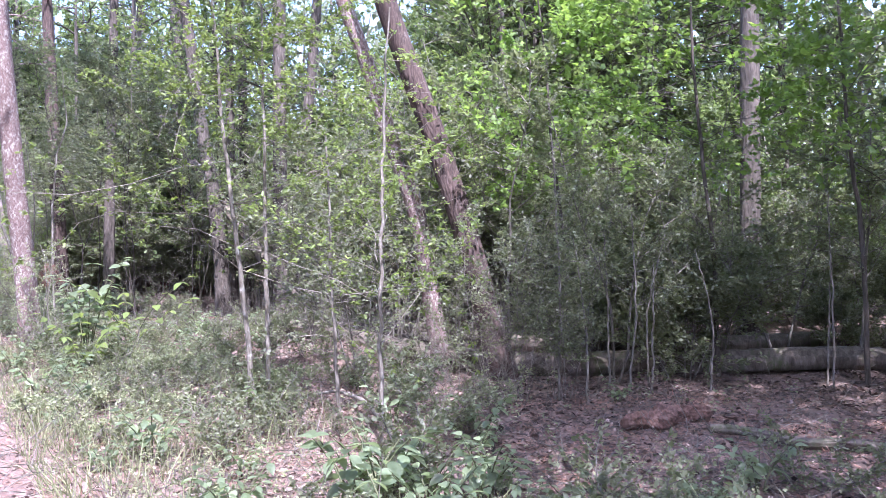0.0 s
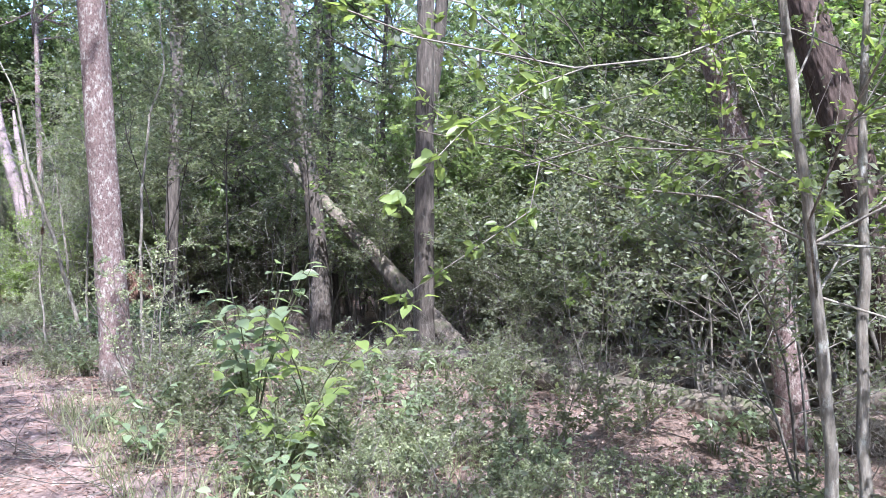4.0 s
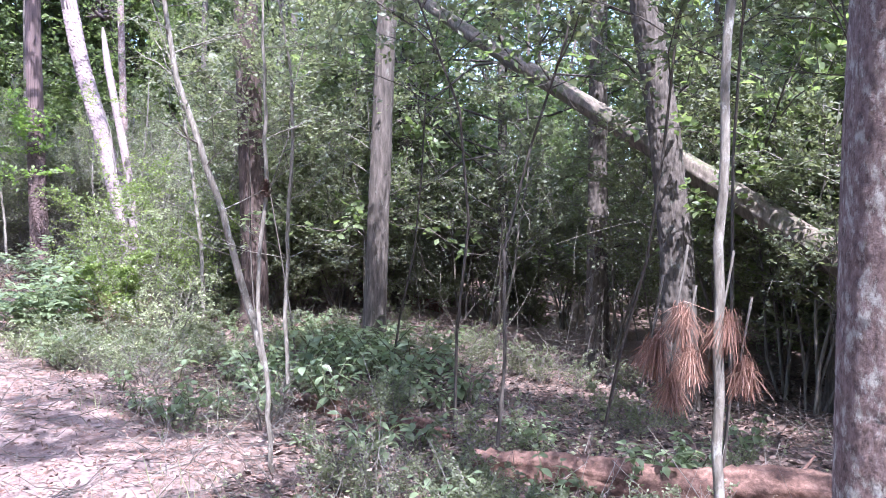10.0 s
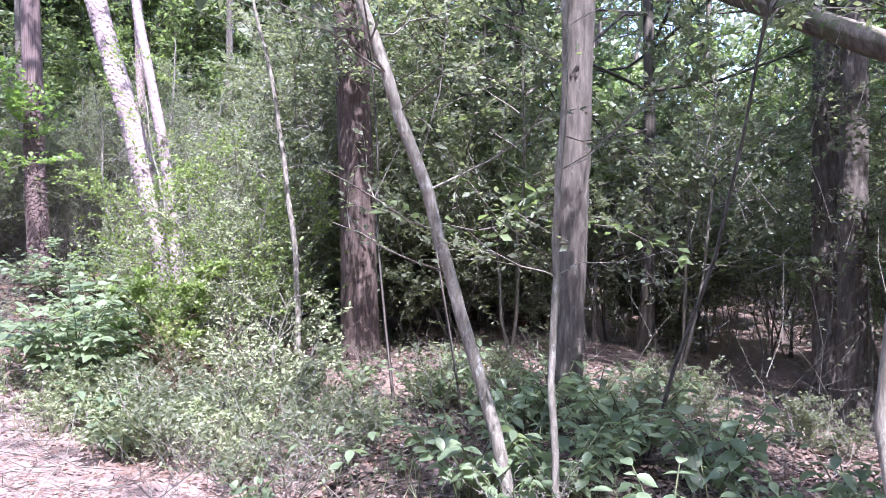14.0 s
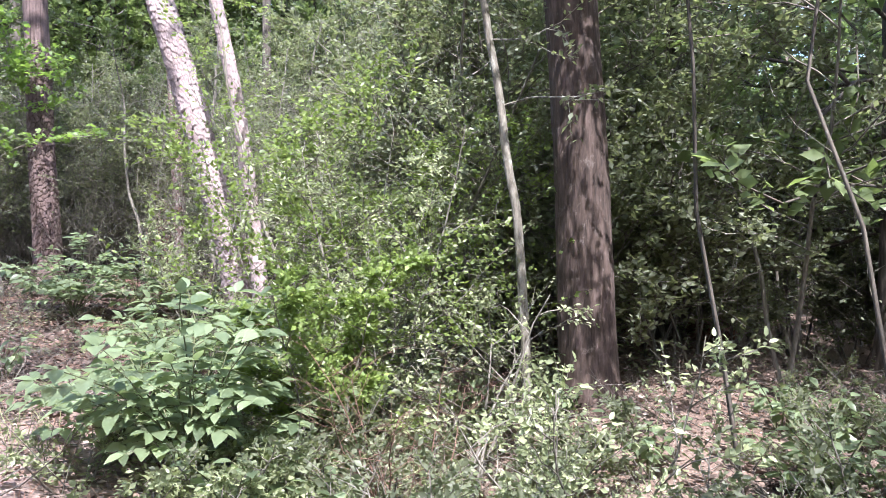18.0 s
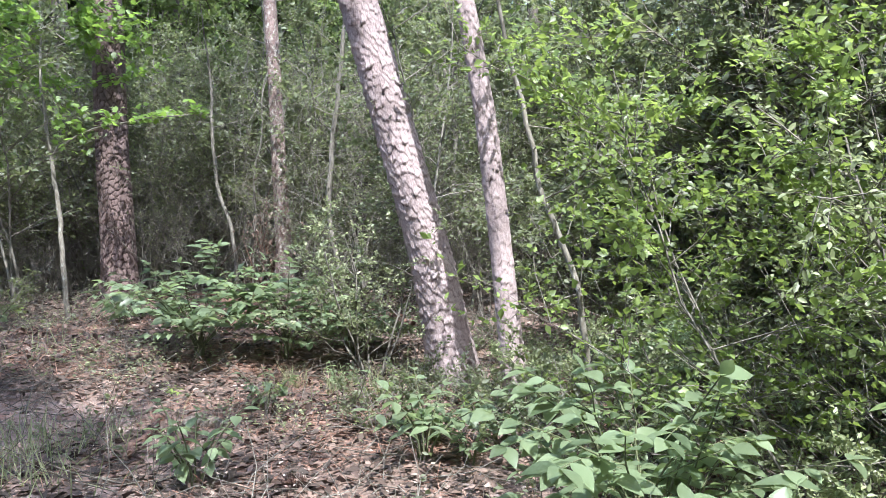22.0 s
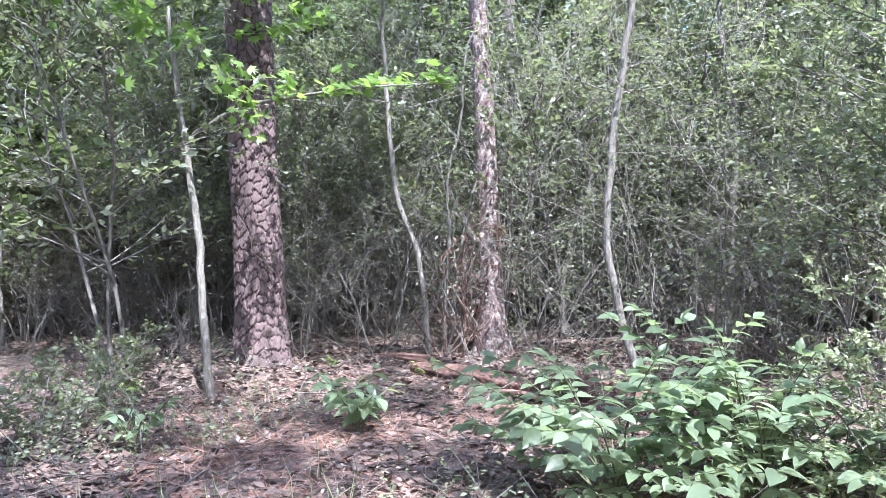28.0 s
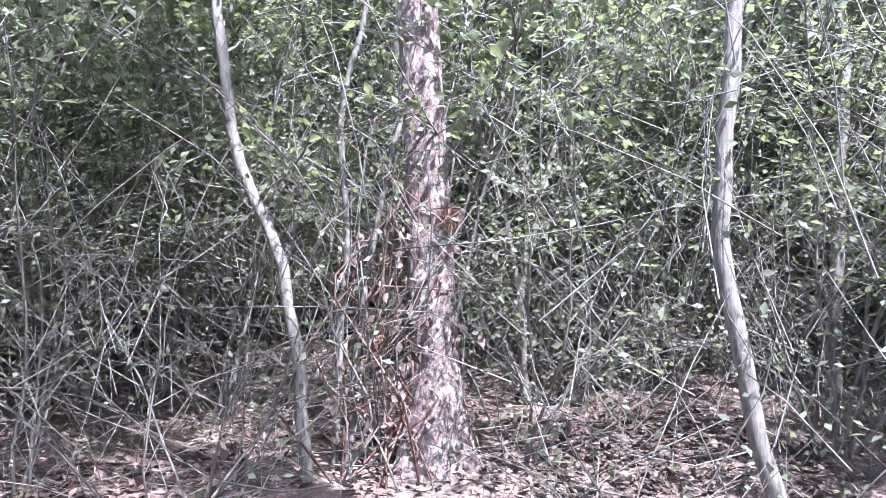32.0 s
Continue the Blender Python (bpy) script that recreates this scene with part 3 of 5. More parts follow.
hero_tree("tree", "thin crooked trunk with flaking grey bark", [(-14.5, 25.73, 0), (-14.62, 25.75, 1.23), (-14.72, 25.76, 2.15), (-14.84, 25.78, 2.89), (-15.2, 25.8, 4.6)], [.095, .082, .078, .075, .07], M_scaly, 71, .8, 0.2, plate=(0.05, 0.07), depth=0.007, reach=.3, leaf=.03, scales=True, furrow=.12, mesh=.009, step=.011, fine=5.4)
hero_tree("tree", "upright trunk with dark scaly bark on low ground", [(-5.95, 23.46, -.7), (-6.0, 23.5, 1.0), (-6.05, 23.55, 4.6)], [.17, .155, .14], M_dark, 81, 9, 0.25, step=.03, mesh=.018, fine=5.0)
hero_tree("tree", "slightly curved trunk crossed by a fallen trunk", [(-5.67, 19.74, -.6), (-5.7, 19.77, 1.03), (-5.9, 19.81, 2.84), (-6.12, 19.83, 4.04)], [.21, .18, .175, .165], M_dark, 91, 9, 0.25, step=.03, mesh=.018, fine=5.0)
hero_tree("tree", "straight slim trunk with dark bark among thin stems", [(-6.18, 22.5, -.6), (-6.2, 22.6, 4.9)], [.15, .125], M_dark, 101, 8, 0.25, step=.03, mesh=.018, fine=5.0)
hero_tree("tree", "grey trunk on the mound with debris at its foot", [(-17.2, 31.13, .45), (-17.21, 31.14, 1.0), (-17.26, 31.16, 2.07), (-17.32, 31.2, 3.2), (-17.4, 31.25, 4.6)], [.16, .115, .105, .1, .095], M_lichen, 111, 8, 0.6, plate=(0.03, 0.05), depth=0.004, reach=2.2, leaf=.11, step=.018, mesh=.012, fine=4.0)

hero_tree("tree", "grey trunk leaning slightly behind a fallen trunk", [(-3.95, 19.6, -.5), (-3.75, 19.6, 2.4), (-3.35, 19.6, 5.2)], [.17, .15, .135], M_dark, 121, 9, 0.25, step=.03, mesh=.018, fine=5.0, reach=3.4)

# further trunks back in the wood
for i, (x, y, r, z1, kind) in enumerate([(-16.4, 34.5, .12, 6, 1), (-9.6, 27.4, .2, 7, 0), (-9.4, 21.5, .16, 7, 1), (-3.53, 16.67, .175, 7, 0),
                                        (-21.8, 34.5, .16, 7, 0), (-22.6, 36.2, .13, 7, 1), (-20.6, 37.5, .18, 7, 0), (-13.4, 33.0, .15, 7, 0), (-14.8, 36.8, .2, 7, 1), (5.5, 13.8, .2, 7, 1), (-10.8, 31.5, .17, 7, 0), (-24.5, 36.5, .18, 7, 1)]):
    g = ground1(x, y)
    hero_tree("pine_tree" if kind == 0 else "tree", "tall trunk with dark bark deeper in the wood", [(x, y, g - .1), (x + .1 * math.sin(i), y, g + 3), (x + .25 * math.sin(i), y + .1, g + z1)], [r, r * .85, r * .75], M_dark, 200 + i, 9, 0.3, fine=6.0, step=0.09, plate=(.06, .25), depth=.012, reach=1.2 if i in (1, 2) else 3.0, leaf=.15, mesh=.025)


def stem_thing(name, label, points, radii, mat, seed, twigs=8, reach=0.9, leaf=0.05, per=2, shape=LEAF4, leafmat=None, start=0.25, depth=1, kids=4, extra=0.0, flatten=0.2, category="sapling"):
    """A young tree: one winding stem with thin side branches in leaf."""
    rng = np.random.default_rng(seed)
    p = [np.array(q, float) for q in points]
    if extra:
        way = unit(p[-1] - p[-2] + [0, 0, 0.3])
        p += [p[-1] + way * extra * 0.5 + rng.normal(0, 0.1, 3), p[-1] + way * extra + rng.normal(0, 0.15, 3)]
        radii = list(radii) + [radii[-1] * 0.7, radii[-1] * 0.3]
    z0 = ground1(p[0][0], p[0][1]) - 0.04
    p[0][2] = min(p[0][2], z0)
    root = tagged(new(name), label, category)
    root.location = p[0]
    local = np.array(p) - p[0]
    line = curve(local, 26)
    s = np.linspace(0, 1, len(radii))
    stem = Geo()
    wob = rng.normal(0, 0.006, (26, 3)) * [1, 1, 0]
    stem.tube(line + wob, np.interp(np.linspace(0, 1, 26), s, radii), 8)
    part("stem", stem, mat, root)
    tips, branches = [], []
    for _ in range(twigs):
        lines = []
        f = rng.uniform(start, 1.0)
        i = min(int(f * 25), 24)
        a = rng.uniform(0, 2 * np.pi)
        sprout(rng, line[i], [math.cos(a), math.sin(a), flatten + rng.uniform(-.1, .3)], reach * (1.15 - 0.6 * f) * rng.uniform(.6, 1.2), min(0.009, max(0.003, np.interp(f, s, radii) * 0.28)), depth, lines, tips, 0.8, kids, flatten * 0.5, 0.24)
        part("branch", wood(lines, 3, 5), mat, root)
    if tips and leaf:
        part("crown", foliage(rng, tips, shape, leaf, per, 0.9, 0.05), leafmat or M_sweet, root)
    return root


# saplings whose stems show
stem_thing("sapling", "slender pale sapling with light green layered leaves", [(-1.72, 7.0, 0), (-1.8, 6.98, .8), (-1.88, 6.97, 1.72), (-2.0, 7.0, 2.7), (-2.05, 7.0, 3.6)], [.028, .025, .022, .018, .012], M_pale, 301, 38, 1.9, .038, 10, LEAF6, kids=6, extra=1.5, start=.3)
stem_thing("sapling", "slender pale sapling with light green layered leaves", [(-1.62, 7.05, 0), (-1.63, 7.05, 1.6), (-1.62, 7.05, 3.4)], [.026, .022, .013], M_pale, 302, 34, 1.7, .038, 10, LEAF6, kids=6, extra=1.5, start=.4)
stem_thing("sapling", "thin grey sapling with sparse leaves", [(-.95, 6.9, 0), (-1.0, 6.9, .9), (-1.02, 6.95, 1.7), (-1.05, 7, 2.6)], [.018, .015, .013, .008], M_twig, 303, 22, .8, .04, 4, LEAF2, M_shrub)
stem_thing("sapling", "thin grey sapling with sparse leaves", [(-.5, 5.95, 0), (-.49, 5.93, 1.1), (-.45, 5.95, 2.4), (-.4, 6, 3.4)], [.018, .016, .012, .006], M_pale, 304, 16, 1.1, .038, 6, LEAF6)
stem_thing("sapling", "long leaning pale sapling stem", [(-10.05, 18.68, -.4), (-10.18, 18.69, .25), (-10.41, 18.7, 1.0), (-10.59, 18.71, 1.63), (-11.11, 18.73, 3.1)], [.042, .038, .036, .034, .028], M_pale, 305, 16, 1.1, .045, 3, LEAF2, M_shrub, extra=2.5, start=.3)
stem_thing("sapling", "straight thin pale sapling stem", [(-9.85, 18.49, -.35), (-9.9, 18.51, .6), (-9.88, 18.53, 1.72), (-9.85, 18.54, 2.3), (-9.87, 18.55, 3.06)], [.024, .021, .02, .018, .015], M_pale, 306, 14, .9, .045, 3, LEAF2, M_shrub, extra=1.5)
stem_thing("sapling", "crooked grey sapling stem near the trail", [(-9.38, 16.02, -.2), (-9.43, 16.01, .64), (-9.5, 16.02, 1.0), (-9.48, 16.02, 1.18), (-9.43, 16.03, 1.77), (-9.45, 16.04, 2.29)], [.018, .016, .015, .014, .013, .011], M_pale, 307, 4, .6, .04, 1, LEAF2, M_shrub, extra=1.5, start=.6)
stem_thing("sapling", "pale stem growing close beside a trunk", [(-7.05, 13.96, -.1), (-7.1, 13.96, .6), (-7.11, 13.96, 1.31), (-7.1, 13.97, 2.2), (-7.0, 13.98, 3.2)], [.023, .021, .02, .018, .016], M_pale, 308, 4, .6, .04, 1, LEAF2, M_shrub, extra=1.5, start=.6)
stem_thing("sapling", "thin pale sapling before a stout trunk", [(-12.04, 22.3, 0), (-12.11, 22.33, 1.3), (-12.23, 22.35, 2.14), (-12.35, 22.37, 2.98)], [.036, .031, .028, .023], M_pale, 309, 8, 1.0, .05, 3, LEAF2, M_shrub, extra=2)
stem_thing("sapling", "angled pale sapling with fresh green leaves", [(-14.08, 24.91, 0), (-14.14, 24.91, .47), (-14.21, 24.92, 1.02), (-14.32, 24.93, 1.3), (-14.46, 24.94, 1.67), (-14.5, 24.95, 1.92), (-14.67, 24.97, 2.57)], [.024, .022, .02, .018, .017, .015, .012], M_pale, 310, 18, 1.1, .045, 3, LEAF6, kids=5, extra=1.2, start=.25)
stem_thing("sapling", "pale sapling with maple-like leaves on a side limb", [(-19.75, 29.95, .2), (-19.82, 29.96, .99), (-19.86, 29.97, 1.66), (-19.97, 29.99, 2.4), (-20.1, 30.02, 3.26)], [.036, .033, .031, .027, .022], M_pale, 311, 22, 1.9, .1, 3, LOBED, M_maple, extra=1.2, start=.74, flatten=.2, kids=5)
stem_thing("sapling", "curved grey sapling rooted by the rotten log", [(-16.12, 29.88, .2), (-16.33, 29.95, 1.05), (-16.42, 29.98, 1.58), (-16.42, 29.99, 2.0), (-16.33, 29.98, 2.88)], [.042, .037, .034, .032, .028], M_twig, 312, 8, 1.0, .04, 2, LEAF2, M_shrub, extra=2.5, start=.5)
stem_thing("sapling", "winding grey sapling on the mound", [(-17.87, 31.09, .45), (-17.91, 31.12, 1.13), (-17.99, 31.16, 1.56), (-18.14, 31.22, 1.9), (-18.2, 31.25, 2.19), (-18.25, 31.28, 2.72)], [.032, .03, .028, .027, .025, .021], M_twig, 313, 12, .9, .03, 2, LEAF2, M_shrub, extra=2)
stem_thing("sapling", "thin upright stem on the mound", [(-17.71, 31.24, .4), (-17.68, 31.25, .97), (-17.64, 31.25, 1.61), (-17.67, 31.28, 2.22), (-17.54, 31.24, 2.78)], [.02, .019, .017, .015, .013], M_twig, 314, 10, .7, .03, 2, LEAF2, M_shrub, extra=1.5)
stem_thing("sapling", "thin slanting stem on the mound", [(-17.64, 31.22, .4), (-17.57, 31.22, 1.39), (-17.47, 31.19, 1.72), (-17.37, 31.17, 2.28)], [.018, .016, .014, .012], M_twig, 315, 10, .7, .03, 2, LEAF2, M_shrub, extra=1.5)
stem_thing("sapling", "dark forked sapling behind the rotten log", [(-14.81, 30.95, .4), (-14.79, 30.96, 1.35), (-14.75, 30.97, 2.34), (-14.72, 30.98, 3.0)], [.045, .04, .036, .03], M_twig, 316, 14, 1.3, .04, 2, LEAF2, M_shrub, extra=2)

rng = np.random.default_rng(98)
for i in range(9):
    x, y, h = rng.uniform(.9, 5.0), rng.uniform(8.2, 9.8), rng.uniform(1.2, 2.8)
    stem_thing("sapling", "thin bare grey stem standing in the leaf litter", [(x, y, -.5), (x + rng.normal(0, .06), y, h * .4), (x + rng.normal(0, .15), y, h)], [.014, .012, .006], M_twig, 330 + i, 3, .5, .04, 1, LEAF2, M_shrub, start=.5)
for at, seed, reach in (((3.65, 10.2), 320, 2.6), ((1.9, 11.6), 321, 2.3), ((5.2, 9.4), 322, 2.2)):
    x, y = at
    stem_thing("sapling", "slender dark sapling with spreading layers of bright green lobed leaves", [(x, y, -.5), (x - .05, y, 1.5), (x - .25, y, 3.0), (x - .35, y, 4.8)], [.035, .03, .026, .02], M_dark, seed, 30, reach, .095, 4, LOBED, M_maple, start=.42, kids=6, extra=1.6, flatten=.02)

# the maple-like sapling's long side limb, in leaf
rng = np.random.default_rng(99)
limb = Geo()
line = curve([(-19.97, 29.99, 2.36), (-19.75, 30.05, 2.62), (-19.32, 29.93, 2.74), (-18.71, 29.7, 2.8), (-17.86, 29.4, 2.82)], 20)
limb.tube(line + rng.normal(0, .012, (20, 3)), np.linspace(.02, .004, 20), 6)
owner = [o for o in scene.objects if o.get("label") == "pale sapling with maple-like leaves on a side limb"][0]
lines, tips = [], []
for i in range(7, 20):
    for _ in range(2):
        a = rng.uniform(0, 2 * np.pi)
        sprout(rng, line[i], [math.cos(a), math.sin(a), .25], rng.uniform(.15, .4), .004, 0, lines, tips, .6, 3, .1, .2)
limb_part = part("limb", limb, M_pale, owner)
limb_part.location = -owner.location
part("twiglet", wood(lines, 3, 4), M_pale, limb_part)
spots = [(p, unit(d * .6 + rng.normal(0, .6, 3) * [1, 1, .4]), .1 * rng.uniform(.65, 1.3)) for p, d in tips]
leaf_pieces(limb_part, spots, unit(np.array([.2, -.3, 1.0]) + rng.normal(0, .4, (len(spots), 3))), LOBED, M_maple)

# ---- fallen trunks ----


def log_thing(label, points, radii, mat, seed, name="fallen_log", sides=28, rough=0.12):
    rng = np.random.default_rng(seed)
    n = 110
    line = curve(points, n)
    line = line + np.stack([np.sin(np.arange(n) * .09 + seed) * .03, np.cos(np.arange(n) * .11 + seed) * .03, np.sin(np.arange(n) * .15) * .015], 1)
    base = line[0].copy()
    line = line - base
    r = np.interp(np.linspace(0, 1, n), np.linspace(0, 1, len(radii)), radii)
    t = unit(np.gradient(line, axis=0))
    a = unit(np.cross(t, [0, 0, 1.0]))
    b = np.cross(t, a)
    ang = np.arange(sides) * 2 * np.pi / sides
    A, Q = np.meshgrid(ang, np.arange(n) / n * 9)
    R = r[:, None] * (1 + rough * (0.5 * np.sin(3 * A + Q + seed) + 0.35 * np.sin(7 * A - 0.4 * Q) + 0.6 * np.sin(2.3 * Q + seed) * np.sin(A + seed) + 0.35 * np.sin(11 * A + 2 * np.sin(Q * 1.3)) + 0.3 * rng.normal(0, 1, A.shape)))
    ring = a[:, None] * np.cos(ang)[None, :, None] + b[:, None] * np.sin(ang)[None, :, None]
    v = line[:, None] + ring * R[..., None]
    geo = Geo()
    geo.add(v, grid_faces(n, sides))
    for end in (0, n - 1):
        c = line[end] + (t[end] * (0.04 if end else -0.04)) * rng.uniform(-1, 1)
        first = geo.n
        geo.add(np.vstack([v[end], c]), np.array([[i, (i + 1) % sides, sides] for i in range(sides)]))
    root = tagged(new(name), label, "log")
    root.location = base
    part("trunk", geo, mat, root)
    lines = []
    for _ in range(0 if rough > .25 else 3):
        i = rng.integers(6, n - 6)
        w = unit(rng.normal(0, 1, 3) + [0, 0, .6])
        lines.append((np.array([line[i], line[i] + w * r[i] * 2.2, line[i] + w * r[i] * 3.2 + [0, 0, .02]]), np.array([.02, .015, .008])))
    for pts, rr in lines:
        stub = Geo()
        stub.tube(pts, rr, 5, True)
        part("branch_stub", stub, mat, root)
    return root


def lay(points, lift):
    return [(x, y, ground1(x, y) + lift) for x, y in points]


log_thing("long bare trunk leaning across the wood from a broken crown", [(-2.6, 16.2, -.45), (-4.9, 19.3, 1.69), (-8.85, 24.6, 5.45), (-10.2, 26.4, 6.7)], [.165, .145, .115, .09], M_log, 401, rough=.11)
log_thing("pale fallen trunk lying across the low ground", lay([(-2.4, 11.9), (-.4, 11.2), (1.4, 10.7), (3.6, 10.5), (6.5, 10.3)], .15), [.13, .15, .16, .16, .16], M_log, 402)
log_thing("second fallen trunk lying behind the first", lay([(-1.2, 12.7), (1.5, 12.1), (7.0, 12.0)], .15), [.11, .14, .15], M_log, 403)
log_thing("fallen trunk among shrubs beside the trail", lay([(-6.6, 14.9), (-3.9, 13.9), (-2.0, 13.0), (.3, 12.2)], .1), [.12, .13, .14, .14], M_dark, 404)
log_thing("rotten reddish log broken on the leaf litter", lay([(-10.05, 18.45), (-9.05, 17.8), (-8.2, 17.3)], .03), [.09, .09, .06], M_rot, 405, rough=.35)
log_thing("decaying log half sunk in leaf litter", lay([(-8.0, 16.35), (-7.0, 16.05), (-5.4, 15.65), (-4.2, 15.4)], .08), [.11, .13, .13, .12], M_rot, 406, rough=.2)
log_thing("broken rotten log with red heartwood", lay([(1.55, 6.5), (2.0, 6.8), (2.4, 7.1)], .08), [.05, .1, .05], M_rot, 407, rough=.3)
log_thing("grey broken branchwood on the ground", lay([(2.2, 6.3), (3.2, 5.9), (4.2, 5.7)], .05), [.035, .045, .03], M_log, 408, rough=.2)
log_thing("large rotten log with splintered red wood on the mound", lay([(-18.1, 30.35), (-17.45, 29.88), (-16.9, 29.4), (-16.2, 28.95), (-15.3, 28.7)], .06), [.03, .09, .12, .12, .09], M_rot, 409, rough=.4)
log_thing("dark fallen trunk far back on the forest floor", lay([(-10.6, 27.5), (-8.6, 27.8)], .15), [.14, .18], M_rot, 410, rough=.3)
log_thing("dead stick lying on the trail", lay([(-16.9, 24.45), (-16.93, 24.85), (-16.97, 25.25)], .02), [.022, .025, .02], M_rot, 411, "dead_stick", 8)
log_thing("slab of fallen bark on the trail", lay([(-16.78, 25.18), (-16.5, 25.06)], .01), [.03, .045], M_oak, 412, "bark_piece", 8, .3)

log_thing("curved pale fallen branch among dry weeds", [(-1.2, 7.4, ground1(-1.2, 7.4) + .1), (-.85, 7.05, ground1(-.85, 7.05) + .16), (-.5, 6.3, ground1(-.5, 6.3) + .1), (-.3, 5.8, ground1(-.3, 5.8) + .01)], [.012, .02, .018, .01], M_pale, 414, "fallen_branch", 8)
# black log shape added in place of a dark, shaded hollow
log_thing("short black log standing in for a dark hollow", lay([(-16.15, 32.3), (-15.85, 32.15)], .03), [.06, .05], M_hollow, 413, "charred_log", 16, .3)

# ---- broken stump ----
rng = np.random.default_rng(77)
stump = tagged(new("stump"), "short splintered reddish stump in the litter", "stump")
stump.location = (-11.8, 20.45, ground1(-11.8, 20.45) - .03)
geo = Geo()
for i in range(14):
    a = i * 2 * math.pi / 14
    r = .1 * rng.uniform(.6, 1)
    c = np.array([math.cos(a) * r, math.sin(a) * r, 0])
    geo.tube([c * 1.3, c, c * .9 + [0.05, 0, rng.uniform(.1, .38)]], [.035, .03, .006], 5)
part("stump_wood", geo, M_rot, stump)

rng = np.random.default_rng(78)
for i in range(16):
    f, off = rng.uniform(-.1, .8), rng.normal(0, .14)
    x, y = -18.1 + 1.6 * f + off * .6, 30.35 - 1.35 * f + off * .75
    a = rng.normal(-.7, .14)
    l = rng.uniform(.25, .8)
    z = ground1(x, y) + .03 + .05 * (i % 3)
    piece = tagged(new("wood_splinter"), "split reddish strip of rotten wood", "wood", "strips of rotten wood")
    piece.location = (x, y, z)
    g = Geo()
    q = np.linspace(-l / 2, l / 2, 6)
    mid = np.stack([q * math.cos(a), q * math.sin(a), .02 * np.sin(q * 5 + i)], 1)
    w = np.array([-math.sin(a), math.cos(a), .15])
    wid = .045 * rng.uniform(.5, 1.2) * np.array([.2, .9, 1, 1, .7, .1])[:, None]
    v = np.stack([mid - w * wid, mid + w * wid, mid + w * wid * .9 - [0, 0, .022], mid - w * wid * .9 - [0, 0, .022]], 1)
    g.add(v, grid_faces(6, 4))
    part("strip", g, M_rot, piece, smooth=False)


# ---- pine cone lodged on the crooked sapling ----
cone = tagged(new("pine_cone"), "dark brown open pine cone caught on a thin sapling", "pine cone")
cone.location = (-9.425, 16.0, 1.74)
rng = np.random.default_rng(79)
core = Geo()
core.tube([(0, 0, -.02), (0, 0, .03), (0, 0, .1)], [.012, .018, .006], 7, True)
part("core", core, M_rot, cone)
n = 46
a, h = np.arange(n) * 2.4, np.linspace(0, 1, n)
w = np.stack([np.cos(a), np.sin(a), -.25 + .9 * h], 1)
leaf_pieces(cone, [(np.array([math.cos(q) * .006, math.sin(q) * .006, -.015 + .11 * f]), d, .05 * math.sin(math.pi * (.2 + .72 * f))) for q, f, d in zip(a, h, w)], np.tile([0, 0, 1.0], (n, 1)), (LEAF4[0] * [1.5, 1, 1], LEAF4[1]), M_rot, "scale")

for x, y, turn in ((-8.7, 12.95, 40), (-15.9, 23.9, 110)):
    tagged(copy_thing(cone, pose(x, y, ground1(x, y) + .045, 90, 0, turn)), "dry open pine cone lying on the sandy trail")

# ---- tangle of dead vine against the grey trunk ----
rng = np.random.default_rng(80)
tangle = tagged(new("vine_tangle"), "dark tangle of dead vine and caught debris beside a trunk", "dead vine")
tangle.location = (-17.45, 31.05, ground1(-17.45, 31.05))
for i in range(26):
    a = rng.uniform(0, 2 * np.pi)
    p0 = np.array([math.cos(a) * .28, math.sin(a) * .18, -.03])
    h = rng.uniform(.7, 2.0)
    mids = [p0] + [np.array([rng.normal(0, .2), rng.normal(0, .12), h * f]) for f in (.3, .6, .85)] + [np.array([rng.normal(.1, .32), rng.normal(0, .15), h * rng.uniform(.7, 1.05)])]
    g = Geo()
    g.tube(curve(mids, 18), np.linspace(.007, .002, 18), 4)
    part("vine", g, M_rot if i % 3 else M_twig, tangle)
pos = np.stack([rng.normal(-.02, .17, 220), rng.normal(0, .1, 220), rng.uniform(.25, 1.25, 220)], 1)
g = Geo()
g.leaves(LEAF4, pos, unit(rng.normal(0, .6, (220, 3)) - [0, 0, .8]), unit(rng.normal(0, 1, (220, 3))), rng.uniform(.03, .08, 220))
tagged(part("caught_leaves", g, M_litter, tangle), kind="stuff")

# ---- shrubs and herbs ----


